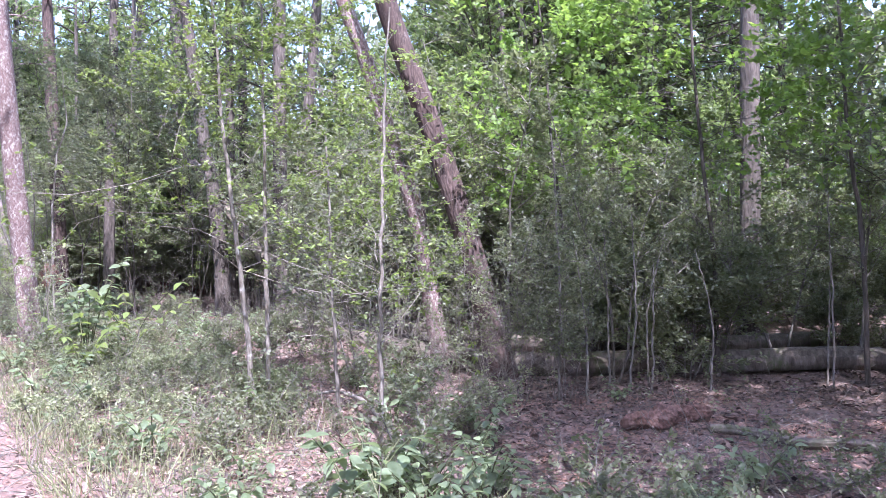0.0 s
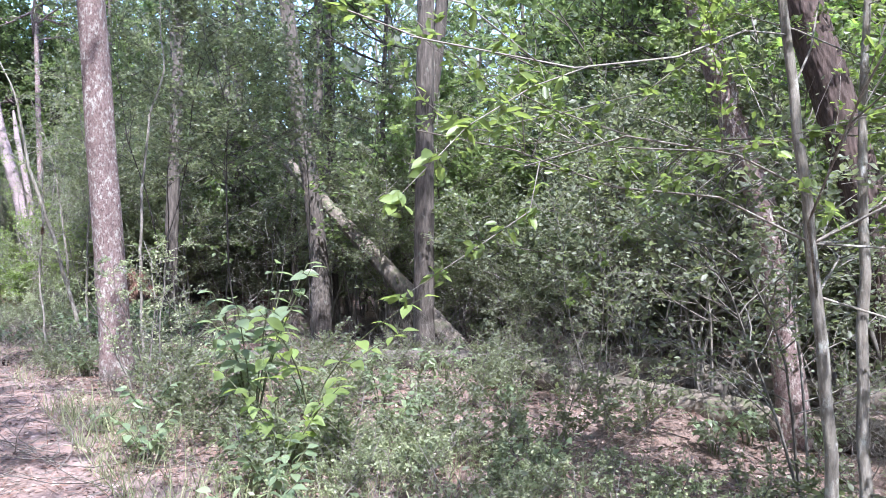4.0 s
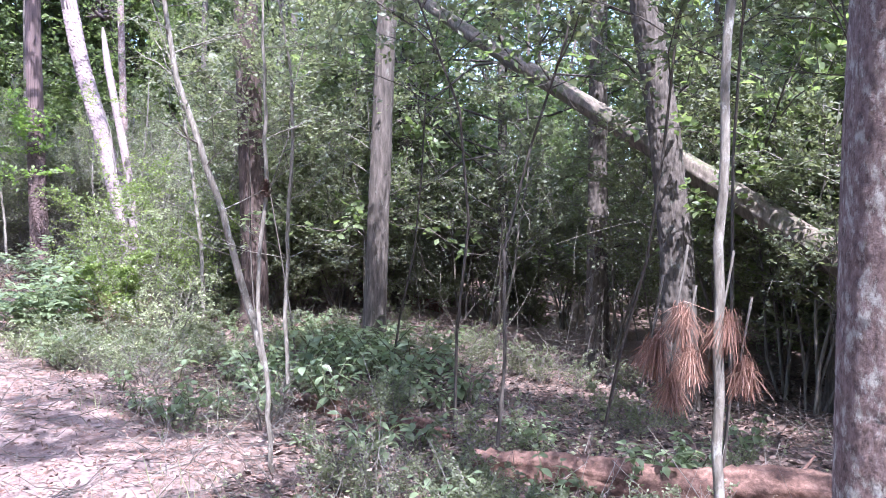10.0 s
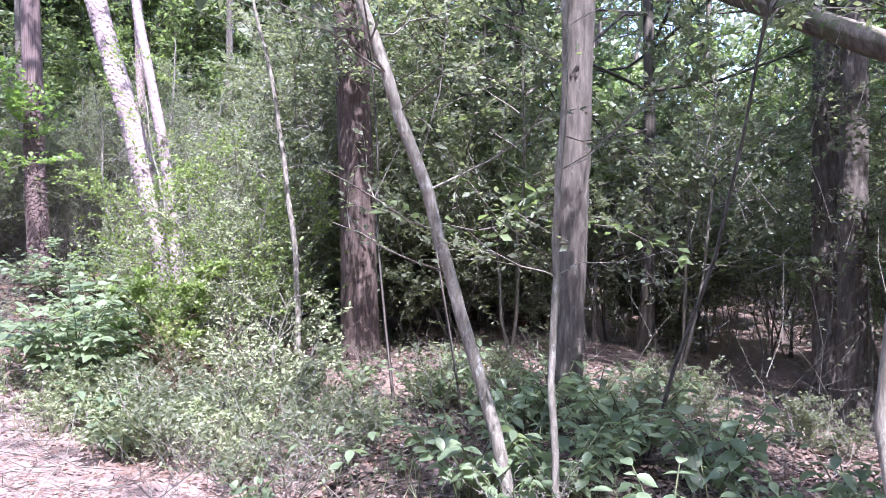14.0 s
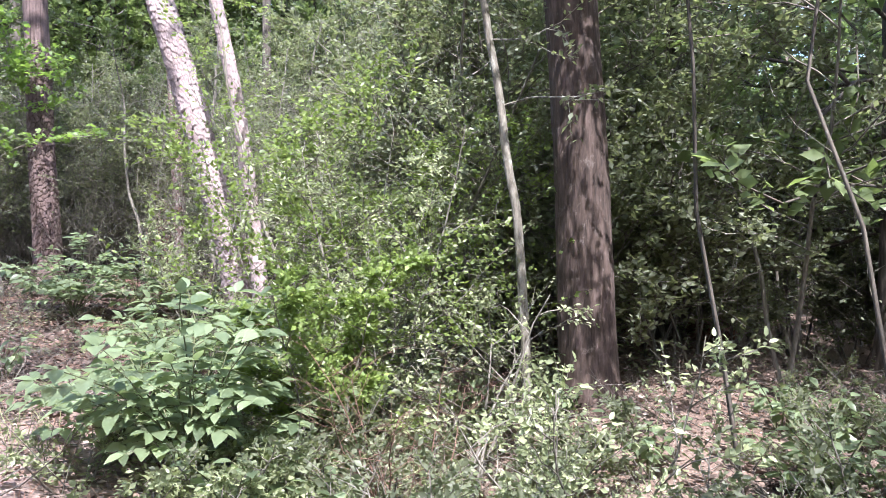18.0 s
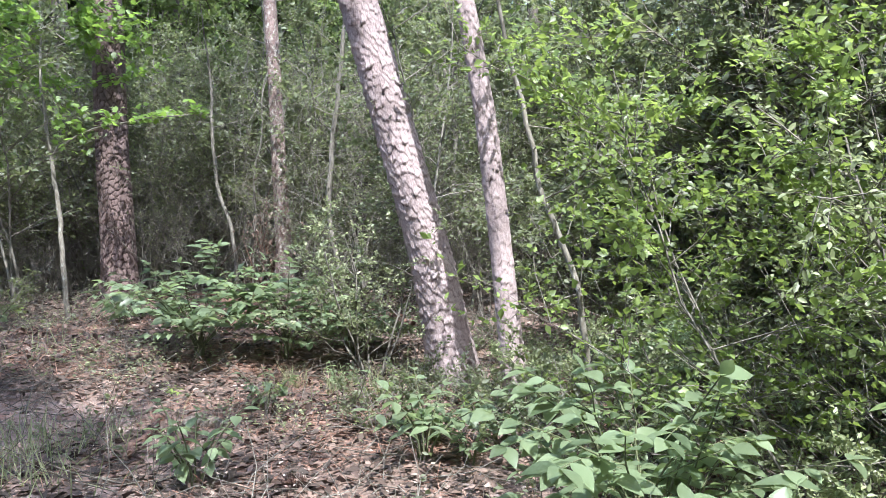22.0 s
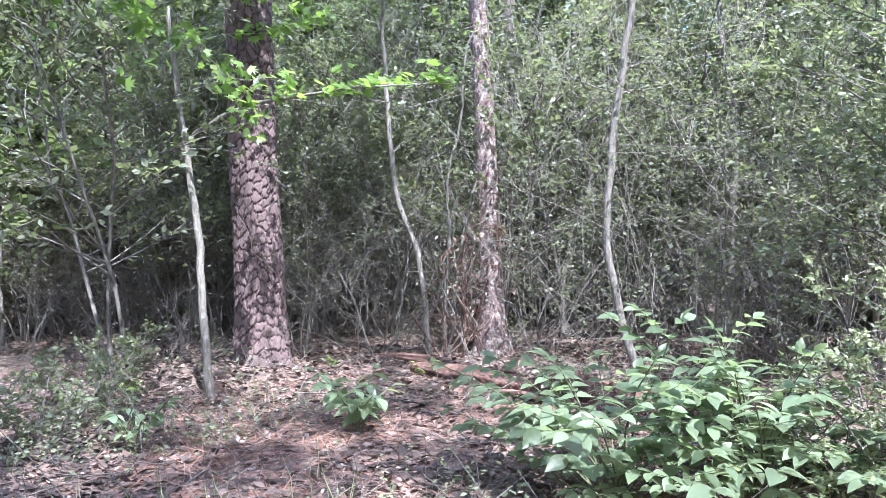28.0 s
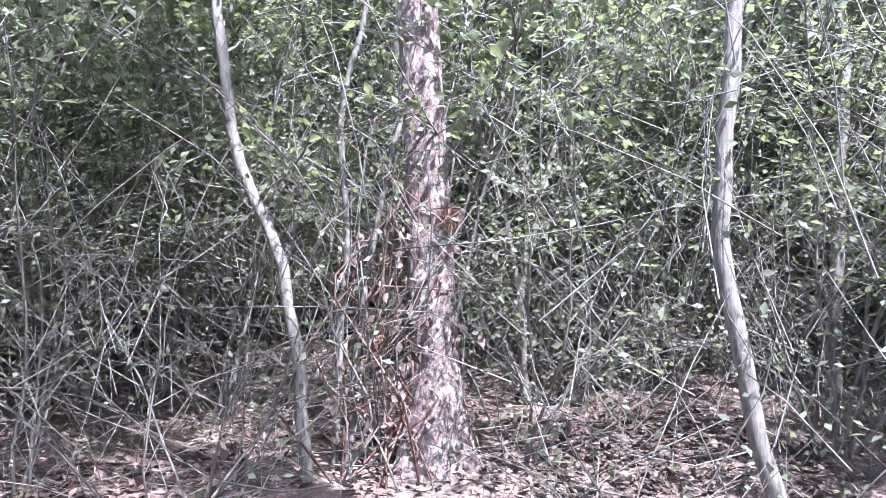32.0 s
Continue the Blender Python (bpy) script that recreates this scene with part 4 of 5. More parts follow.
def shrub(seed, height=2.0, stems=4, leaf=.045, per=3, shape=LEAF2, mat=None, spread=.45, depth=2, kids=7, label="", name="shrub", bare=False, side=1.25, lift=.05, shrink=.46, low=.12, thick=1.0, bark=None):
    """A bush: a few winding stems, side twigs spread out flat from low down, small leaves along them."""
    rng = np.random.default_rng(seed)
    root = tagged(new(name), label, "bush")
    lines, tips, groups = [], [], []
    for _ in range(stems):
        groups.append(len(lines))
        a = rng.uniform(0, 2 * np.pi)
        h = height * rng.uniform(.65, 1)
        d = unit(np.array([math.cos(a) * spread, math.sin(a) * spread, 1]))
        pts = [np.array([math.cos(a) * .07, math.sin(a) * .07, -.04])]
        for _ in range(7):
            d = unit(d + rng.normal(0, .13, 3) + [0, 0, .06])
            pts.append(pts[-1] + d * h / 7)
        pts = np.array(pts)
        r0 = (.006 + .0035 * height) * thick
        lines.append((pts, np.linspace(r0, r0 * .3, 8)))
        for k in range(kids * 2):
            f = low + (1 - low) * (k + rng.uniform(0, 1)) / (kids * 2)
            i = min(int(f * 7), 6)
            q = pts[i] + (pts[i + 1] - pts[i]) * (f * 7 - i)
            a2 = rng.uniform(0, 2 * np.pi)
            w = unit(np.array([math.cos(a2), math.sin(a2), .25 + lift]) * side + [0, 0, .3])
            sprout(rng, q, w, height * shrink * (1.1 - .7 * f) * rng.uniform(.6, 1.15), r0 * .4, depth - 1, lines, tips, 1.0, kids, lift, .16, .5)
    if height > .7:
        for i, j in zip(groups, groups[1:] + [len(lines)]):
            part("stem", wood(lines[i:j], 3, 5), bark or M_twig, root)
    else:
        part("branchwork", wood(lines, 3, 5), M_twig, root)
    if not bare:
        part("foliage", foliage(rng, tips, shape, leaf, per, .7), mat or M_shrub, root)
    return root


def herb(seed, stems=5, height=.5, leaf=.13, pairs=4, mat=None, label="", name="broadleaf_plant", single=False, arch=.5, shape=BROAD, category="plant"):
    """A leafy plant: arching stems with pairs of large leaves. single: every leaf is a piece of its own."""
    rng = np.random.default_rng(seed)
    root = tagged(new(name), label, category)
    stalks, places = Geo(), []
    for k in range(stems):
        a = k * 2 * np.pi / stems + rng.uniform(-.5, .5)
        out = np.array([math.cos(a), math.sin(a), 0])
        h = height * rng.uniform(.65, 1.1)
        q = np.linspace(0, 1, 8)[:, None]
        line = out * (arch * h * q ** 1.6) + np.array([0, 0, 1.0]) * h * (q - .25 * arch * q ** 2) + out * .03
        line[0, 2] = -.03
        stalks.tube(line, np.linspace(.0045, .002, 8) * (1 + .5 * height), 5)
        for i in range(pairs):
            f = .35 + .65 * (i + .5) / pairs
            j = min(int(f * 7), 6)
            p, d = line[j] + (line[j + 1] - line[j]) * (f * 7 - j), unit(line[j + 1] - line[j])
            turn = i * 1.3 + rng.uniform(-.4, .4)
            side = unit(np.array([math.cos(turn), math.sin(turn), 0]) - np.array([d[0], d[1], 0]) * .5)
            for sgn in (1, -1):
                places.append((p, unit(side * sgn + out * .35 + [0, 0, rng.uniform(-.5, .12)]), leaf * rng.uniform(.65, 1.15) * (1.1 - .35 * f)))
        places.append((line[-1], unit(out + [0, 0, .2]), leaf * .7))
    part("stalk", stalks, M_stalk, root)
    ups = unit(np.array([0, 0, 1.0]) + rng.normal(0, .25, (len(places), 3)))
    if single:
        leaf_pieces(root, places, ups, shape, mat or M_broad)
    else:
        g = Geo()
        g.leaves(shape, np.array([p for p, _, _ in places]), np.array([w for _, w, _ in places]), ups, np.array([s for _, _, s in places]))
        part("leaves", g, mat or M_broad, root)
    return root


def berry_bush(seed, height, reach, stems, leaf, label):
    """A wide bush: arching stems with side shoots, pairs of large flat leaves all along them."""
    rng = np.random.default_rng(seed)
    root = tagged(new("beautyberry_bush"), label, "bush")
    places = []
    for k in range(stems):
        a = k * 2 * np.pi / stems + rng.uniform(-.3, .3)
        out = np.array([math.cos(a), math.sin(a), 0])
        r, h = reach * rng.uniform(.25, 1.0), height * rng.uniform(.6, 1.0)
        h *= 1 - .35 * (r / reach) ** 2
        q = np.linspace(0, 1, 9)[:, None]
        line = out * (r * q ** 1.4) + np.array([0, 0, 1.0]) * h * (1.35 * q - .35 * q ** 2) + np.cumsum(rng.normal(0, .012, (9, 3)), 0)
        line[0] = out * .04 - [0, 0, .04]
        stalk = Geo()
        stalk.tube(line, np.linspace(.0065, .0025, 9), 5)
        shoots = [line[3:]]
        for f in rng.uniform(.3, .9, 3):
            i = int(f * 8)
            side = unit(np.array([math.cos(a + rng.choice([-1.1, 1.1])), math.sin(a + rng.choice([-1.1, 1.1])), rng.uniform(.1, .5)]))
            tw = line[i] + side * np.linspace(0, rng.uniform(.22, .42), 5)[:, None] + np.array([0, 0, -.04]) * np.linspace(0, 1, 5)[:, None] ** 2
            stalk.tube(tw, np.linspace(.003, .0015, 5), 4)
            shoots.append(tw)
        part("stalk", stalk, M_stalk, root)
        for line in shoots:
            n = len(line)
            for i in range(1, n):
                d = unit(line[i] - line[i - 1])
                side = unit(np.cross(d, [0, 0, 1.0]))
                for sg in (-1, 1):
                    w = unit(side * sg + d * .55 + [0, 0, rng.uniform(-.45, .05)])
                    places.append((line[i], w, leaf * rng.uniform(.5, 1.05) * (.7 + .3 * i / n)))
            places.append((line[-1], d, leaf * .6))
    rng.shuffle(places)
    ups = unit(np.array([.1, -.15, 1.0]) + rng.normal(0, .22, (len(places), 3)))
    leaf_pieces(root, places[:290], ups[:290], BROAD, M_broad)
    if len(places) > 290:
        g = Geo()
        g.leaves(BROAD, np.array([p for p, _, _ in places[290:]]), np.array([w for _, w, _ in places[290:]]), ups[290:], np.array([z for _, _, z in places[290:]]))
        tagged(part("leaves", g, M_broad, root), kind="stuff")
    return root


def put(thing, x, y, turn=0.0, scale=1.0, dz=0.0):
    thing.matrix_basis = pose(x, y, ground1(x, y) + dz, 0, 0, turn) @ Matrix.Scale(scale, 4)
    return thing


def again(thing, x, y, turn, scale, group=""):
    c = copy_thing(thing, pose(x, y, ground1(x, y), 0, 0, turn) @ Matrix.Scale(scale, 4))
    c.scale = (scale,) * 3
    return tagged(c, group=group)


# large-leaved plants close to the walk, leaf by leaf
put(berry_bush(501, 1.1, 1.1, 20, .15, "wide bush with layered large pale green oval leaves"), -17.3, 27.2)
put(berry_bush(502, 1.0, .95, 16, .145, "spreading bush with layered large pale green oval leaves"), -16.5, 27.3, 40)
put(berry_bush(511, .7, .7, 9, .14, "small bush with layered pale green oval leaves"), -15.9, 27.6, 80)
put(berry_bush(503, 1.15, .85, 18, .16, "tall bush with broad green leaves at the trail's edge"), -13.92, 21.35)
put(berry_bush(504, .8, .8, 12, .15, "low bush with broad green leaves at the trail's edge"), -14.5, 21.9, 30)
put(herb(505, 9, 1.5, .19, 6, label="young shoot with drooping glossy green leaves", single=True, arch=.3), -4.75, 10.2)
put(herb(506, 5, .8, .16, 4, label="young shoot with drooping bright green leaves", single=True, arch=.5, mat=M_sweet), -4.27, 9.1, 50)
put(herb(507, 5, 1.3, .2, 4, label="arching shoot with long drooping glossy leaves", single=True, arch=.8, mat=M_sweet), -4.4, 10.75, 20)
put(herb(508, 8, .42, .16, 3, label="low bright green plant on pine straw", single=True, arch=.7), -18.57, 28.65)
put(herb(509, 5, .45, .13, 2, label="low plant with long green leaves in the litter", single=True, arch=.6), -11.2, 19.1)
put(herb(510, 8, .5, .15, 3, label="low broad-leaved plant by the trail", single=True, arch=.8), -15.2, 24.3)
put(berry_bush(513, 1.05, .65, 13, .135, "leafy bush with broad bright leaves close to the trail"), -14.4, 22.75, 10)
put(shrub(522, 3.0, 3, .042, 3, LEAF4, M_sweet, .4, kids=8, thick=.6, label="sunlit arching shrub before a leaning pine"), -13.4, 22.95)
put(shrub(523, 2.3, 3, .034, 3, LEAF6, M_sunlit, .4, label="sunlit arching shrub in thick growth"), -13.1, 22.7)
put(shrub(524, 2.7, 3, .042, 3, LEAF4, M_sweet, .4, kids=8, thick=.6, label="sunlit arching shrub in thick growth"), -12.9, 23.2)
put(shrub(525, .8, 3, .034, 3, LEAF6, M_shrub, .5, 2, 5, label="low arching shrub at a stout trunk's foot"), -11.9, 21.8)
put(shrub(526, 1.75, 7, .034, 4, LEAF6, M_sunlit, .5, 2, 4, label="twiggy shrub with pale leaves beside the pine"), -15.65, 26.8)
put(shrub(527, .9, 4, .032, 3, LEAF6, M_broad, .5, 2, 5, label="glossy leafy shrub by the angled sapling"), -13.5, 25.3)
put(shrub(520, 1.8, 4, .03, 3, LEAF6, M_sunlit, .3, 2, 4, label="sunlit shrub with small pale leaves beside a trunk", shrink=.36), -6.2, 11.65)
put(shrub(521, 1.5, 3, .03, 2, LEAF6, M_shrub, .3, 2, 4, label="twiggy shrub with small leaves round a trunk foot"), -6.1, 12.5)

put(shrub(528, 1.0, 4, .03, 4, LEAF6, M_sunlit, .6, 2, 4, label="low sunlit shrub with pale leaves at the trail's edge"), -13.75, 22.95)
put(shrub(529, .9, 4, .03, 4, LEAF6, M_sunlit, .6, 2, 4, label="low sunlit shrub with pale leaves at the trail's edge"), -13.6, 22.2)

for i, (x, y, h) in enumerate(((-12.6, 24.3, 4.6), (-11.6, 26.3, 5.5), (-12.0, 24.9, 5.5), (-13.3, 22.0, 1.6))):
    put(shrub(840 + i, h, 3, .042, 3, LEAF4, M_sweet if h < 2 else M_shrub, .25, 2, 8, label="tall fine-leaved bush in sun behind the leafy bushes", low=.2, shrink=.3, thick=.8), x, y)

put(shrub(531, 1.3, 4, .036, 2, LEAF6, M_sunlit, .6, 2, 4, label="open sunlit shrub with pale leaves on thin arching twigs"), -12.0, 20.8)
put(shrub(532, 1.9, 3, .034, 2, LEAF6, M_sunlit, .5, 2, 4, label="open sunlit shrub with pale leaves on thin arching twigs"), -12.55, 21.6)
put(shrub(534, 1.2, 6, 0, 0, spread=.7, kids=5, thick=.6, bark=M_rot, label="tangle of dry reddish vine on the ground", name="dead_vine", bare=True), -12.85, 21.3)

for i, (x, y, h) in enumerate(((-13.35, 25.2, 1.5), (-13.85, 25.45, 1.1), (-14.3, 25.2, .8), (-13.0, 24.75, 1.3))):
    put(shrub(535 + i, h, 4, .034, 3, LEAF6, M_sunlit, .6, 2, 4, label="leafy sunlit shrub around the angled sapling"), x, y, 60 * i)

# kinds that repeat
VEIL = [shrub(815 + i, 3.2, 3, .055, 2, LEAF2, M_shrub, spread=.35, kids=6, low=.2, shrink=.34, thick=.6, label="thin bush with fine grey twigs and small leaves", name="thin_bush") for i in range(3)]
WISPY = [shrub(810 + i, 3.2, 5, .042, 1, LEAF2, M_shrub, spread=.35, kids=6, low=.2, shrink=.34, thick=.8, label="wispy grey bush with very small leaves", name="wispy_bush") for i in range(3)]
SEEDLING = [herb(820 + i, 3 + i, .16, .07, 2, M_sweet, label="small bright green seedling in the litter", name="seedling") for i in range(3)]
WEED = [shrub(830 + i, .75, 7, .022, 1, LEAF2, M_twig, .7, 1, 5, label="thin dry weed with sparse tiny leaves", name="dry_weed") for i in range(2)]
THICK = [shrub(1530 + i, 1.8 + .5 * i, 4, .06, 4, label="dense twiggy shrub with small dull green leaves") for i in range(4)]
THIN = [shrub(540 + i, 3.0, 3, .056, 2, kids=6, spread=.3, low=.25, label="thin grey understorey bush with sparse small leaves", name="understorey_bush") for i in range(3)]
YOUNG = [shrub(550 + i, 5.5, 1, .08, 7, LEAF4, M_canopy, .12, 2, 9, label="young tree with layered bright green leaves", name="young_tree", low=.2, shrink=.36) for i in range(3)]
UPPER = [shrub(590 + i, 5.2, 2, .062, 4, kids=8, spread=.22, low=.32, shrink=.3, label="slim small-leaved tree with fine dull green foliage", name="small_leaved_tree") for i in range(3)]
HIGH = [shrub(545 + i, 6.2, 1, .062, 4, kids=9, spread=.07, low=.5, shrink=.34, thick=.6, bark=M_dark, label="slim tree with bare stems and dull green leaves high up", name="understorey_tree") for i in range(3)]
PALE = [shrub(555 + i, .42, 5, .028, 2, LEAF4, M_sunlit, .9, 2, 3, label="low pale green weeds in the sun", name="pale_weed") for i in range(3)]
BARE = [shrub(560 + i, 1.8, 4, 0, 0, spread=.6, kids=5, thick=.42, label="bare grey dead brush", name="dead_brush", bare=True) for i in range(2)]
LOW = [herb(570 + i, 6 + i, .34, .1, 3, label="low green broad-leaved herb") for i in range(4)]
FERNY = [shrub(580 + i, .6, 5, .034, 3, LEAF2, M_shrub, .9, 1, 6, label="low leafy ground shrub", name="ground_shrub") for i in range(3)]


def clear(x, y):
    """Keeps plants off the trail and the line walked at the end."""
    o = off_one(x, y)
    if abs(o) < 1.25:
        return False
    a, b = np.array([-19.3, 24.4]), np.array([-18.3, 28.2])
    f = np.clip(((np.array([x, y]) - a) @ (b - a)) / ((b - a) @ (b - a)), 0, 1)
    return np.linalg.norm(np.array([x, y]) - a - f * (b - a)) > 1.7


def lush(x, y):
    """How green the floor is, by the stretch of the walk."""
    s = -.62 * x + .78 * y
    if s > 26 and off_one(x, y) < 2.8:
        return .12
    return .45 if s < 8 else .7 if s < 13 else .2 if s < 22.5 else 1.0 if s < 29.5 else .3


SUNNY = [(-6.2, 9.2), (-15.6, 24.6), (-14.8, 25.6), (-16.6, 24.6), (-12.2, 21.0), (-5.6, 7.4), (-6.4, 11.2), (-7.0, 12.6), (-11.4, 17.0), (-12.2, 18.6), (-4.5, 9.8), (-3.0, 7.5), (-1.9, 6.9), (-14.2, 24.9), (-14.9, 26.6), (-15.3, 26.7), (-18.3, 29.4), (-17.2, 29.0), (-6.55, 11.6), (-13.9, 21.4), (-13.5, 23.3), (-14.1, 24.0), (-14.4, 22.5), (-17.0, 26.8)]


CLEARINGS = [(-.9, 6.5, 2.0, 9.7), (-12.7, -8.9, 18.0, 23.7), (-15.0, -12.9, 24.4, 26.8), (-5.3, -1.5, 10.3, 18.8), (-9.8, -4.5, 14.5, 19.5)]


LIGHT = np.array([.242, -.97])


def in_light(x, y, reach):
    """Leaves the glades open towards the light."""
    for a, b, c, d in CLEARINGS:
        if a < x < b and c < y < d:
            return True
    return sunward(x, y, reach)


def sunward(x, y, reach):
    """Whether a plant that tall here would shade one of the sunny spots."""
    for a, b in SUNNY:
        d = np.array([x - a, y - b])
        f = np.clip(d @ LIGHT, 0, reach)
        if np.linalg.norm(d - f * LIGHT) < .75:
            return True
    return False


def before_log(x, y):
    """The open air in front of the long leaning trunk."""
    near = ((x + 2.6) * -8.4 + (y - 16.2) * -6.25) / 10.47
    along = ((x + 2.6) * -6.25 + (y - 16.2) * 8.4) / 10.47
    return -.5 < near < 7 and -.5 * near < along < 10.5 * (1 - near / 7.6)


SMALL = ("broadleaf_plant", "ground_shrub", "seedling", "dry_weed", "pale_weed", "dead_brush")


def strew(kinds, count, lo, hi, seed, scale=(.7, 1.2), group="", power=1.0, keep=None, tall=0.0):
    rng = np.random.default_rng(seed)
    done, first = 0, set()
    small = kinds[0].name.split(".")[0] in SMALL
    while done < count:
        x, y = rng.uniform(-36, 10), rng.uniform(-2, 50)
        o = off_one(x, y)
        if not lo <= o <= hi or rng.uniform() > ((hi - o) / (hi - lo)) ** power + .12 or not clear(x, y) or (tall and in_light(x, y, tall)) or (keep and not keep(x, y)) or (not small and before_log(x, y)):
            continue
        k = int(rng.integers(len(kinds)))
        turn, s = rng.uniform(0, 360), rng.uniform(*scale)
        if k not in first and kinds[k].location.length < 1e-6:
            put(kinds[k], x, y, turn, s)
            tagged(kinds[k], group=group)
            first.add(k)
        else:
            again(kinds[k], x, y, turn, s, group)
        done += 1


def closed_wood(x, y):
    """Not on the open low floor and not on the mound."""
    s = -.62 * x + .78 * y
    if 3 < s < 16 and off_one(x, y) < 8.2 and s > 6:
        return False
    return not (-9.6 < x < -3.5 and 15.8 < y < 26.5) and not (-20.5 < x < -15.3 and 25.5 < y < 30.8) and not (-1.5 < x < 5 and 4 < y < 9.8)


strew(THICK, 150, 4.4, 18, 601, (.7, 1.25), "undergrowth", .6, lambda x, y: closed_wood(x, y) and not (-.62 * x + .78 * y > 30.5 and off_one(x, y) < 11), 1.4)
strew(THIN, 105, 4.0, 19, 602, (.7, 1.4), "thin understorey", .4, lambda x, y: not (-20.5 < x < -15.3 and 25.5 < y < 30.6), 2.4)
strew(YOUNG, 60, 6.5, 22, 603, (.8, 1.6), "young trees", .3, lambda x, y: closed_wood(x, y) and not (-.62 * x + .78 * y > 30.5 and -20 < x < -10 and y < 36), 3.6)
strew(UPPER, 85, 5.2, 16, 609, (.75, 1.2), "small-leaved trees", .5, lambda x, y: not (-20.5 < x < -15.3 and 25.5 < y < 30.8) and not (6 < -.62 * x + .78 * y < 14 and off_one(x, y) < 7), 3.6)
strew(UPPER, 6, 6.5, 11, 613, (.7, 1.1), "small-leaved trees", .3, lambda x, y: 9 < -.62 * x + .78 * y < 19, 3.6)
strew(UPPER, 5, 2.5, 12, 617, (.75, 1.15), "small-leaved trees", .3, lambda x, y: -8.6 < x < -1.5 and 14.3 < y < 22.5 and not (-9.6 < x < -5 and y < 17.2), 2.0)
strew(YOUNG, 34, 2.5, 18, 618, (.9, 1.7), "young trees", .2, lambda x, y: -.62 * x + .78 * y > 38)
strew(UPPER, 30, 2.5, 18, 619, (.9, 1.6), "small-leaved trees", .2, lambda x, y: -.62 * x + .78 * y > 36.5)
strew(VEIL, 7, 3.5, 12, 623, (.55, .95), "thin veil of small-leaved bushes", .3, lambda x, y: -5.6 < x < -1.2 and 9.8 < y < 19 and not -4.7 < x < -2.3)
strew(HIGH, 5, 3.0, 14, 631, (.85, 1.2), "understorey trees", .2, lambda x, y: -12.3 < x < -8.6 and 18 < y < 25.5 and not sunward(x, y, 4.0))
strew(HIGH, 5, 3.0, 20, 632, (.9, 1.3), "understorey trees", .2, lambda x, y: -8 < x < 0 and 20.5 < y < 28 and not (-9.6 < x < -5.6 and y < 24.5))
# trees added to shade the low floor; from close by their crowns are unseen
for i, (x, y) in enumerate(((-7.9, 16.3), (-6.5, 16.0), (-6.9, 17.3), (-8.2, 17.6), (-5.2, 16.2))):
    again(HIGH[i % 3], x, y, 70 * i, 1.0 + .04 * (i % 4), "understorey trees")
strew(PALE, 34, 1.2, 4.6, 633, (.5, 1.1), "pale weeds", .7, lambda x, y: 6.2 < -.62 * x + .78 * y < 10.5)
strew(PALE, 40, 1.3, 3.6, 634, (.6, 1.3), "pale weeds", .7, lambda x, y: 22.8 < -.62 * x + .78 * y < 26)
strew(VEIL, 34, 9, 19, 624, (.8, 1.5), "thin veil of small-leaved bushes", .3, lambda x, y: -.62 * x + .78 * y < 29 and x < 4)
strew(UPPER, 24, 7.5, 17, 629, (.95, 1.5), "small-leaved trees", .2, lambda x, y: -16 < x < -9 and 17 < y < 36 and not (-20.5 < x < -15.3 and y < 31), 3.6)
strew(WISPY, 46, 6.0, 12, 614, (.7, 1.25), "wispy thicket", .5, lambda x, y: -.62 * x + .78 * y > 31.5, 1.2)
strew(SEEDLING, 45, 2.2, 6.5, 615, (.6, 1.4), "seedlings", .6, lambda x, y: -.62 * x + .78 * y > 28)
strew(WEED, 16, 1.5, 3.4, 616, (.4, .8), "dry weeds", .8, lambda x, y: 13 < -.62 * x + .78 * y < 27)
strew(BARE, 45, 3.4, 14, 604, (.4, 1.0), "dead brush", .7, None, .5)
pick = np.random.default_rng(607)
strew(FERNY, 20, 1.3, 6, 636, (.5, 1.0), "ground shrubs", .6, lambda x, y: -9.3 < x < -6 and 12.4 < y < 16.5)
strew(LOW, 10, 1.3, 6, 637, (.8, 1.4), "low herbs", .6, lambda x, y: -9.3 < x < -6 and 12.4 < y < 16.5)
strew(LOW, 14, 1.3, 6, 638, (1.0, 1.6), "low herbs", .6, lambda x, y: -.6 < x < 2.2 and 2.9 < y < 5.2)
strew(FERNY, 16, 3.0, 9, 639, (.7, 1.3), "ground shrubs", .4, lambda x, y: -5.6 < x < -.8 and 11 < y < 15.5)
strew(BARE, 9, 2.5, 12, 641, (.6, 1.1), "dead brush", .2, lambda x, y: -1.2 < x < 1.4 and 8.6 < y < 10.8)
strew(VEIL, 5, 2.5, 12, 642, (.5, .8), "thin veil of small-leaved bushes", .2, lambda x, y: -1.2 < x < 1.4 and 8.2 < y < 10.8)
strew(BARE, 12, 2.5, 9, 640, (.4, .8), "dead brush", .4, lambda x, y: -5.6 < x < -.8 and 10.8 < y < 15.5)
strew(LOW, 26, 2.2, 6, 635, (1.2, 1.9), "low herbs", .6, lambda x, y: -10.8 < x < -8.0 and 17.6 < y < 21.5)
strew(LOW, 200, 1.3, 7, 605, (.6, 1.3), "low herbs", 1.4, lambda x, y: pick.uniform() < lush(x, y))
strew(FERNY, 25, 3.0, 8, 612, (.5, 1.1), "ground shrubs", .6, lambda x, y: 17 < -.62 * x + .78 * y < 27 and x > -10)
strew(FERNY, 170, 1.6, 6, 606, (.5, 1.3), "ground shrubs", 1.2, lambda x, y: pick.uniform() < lush(x, y))
strew(BARE, 60, 5.5, 11, 608, (.8, 1.5), "dead brush", .3, lambda x, y: -.62 * x + .78 * y > 31)

# ---- tall trees that make the canopy ----


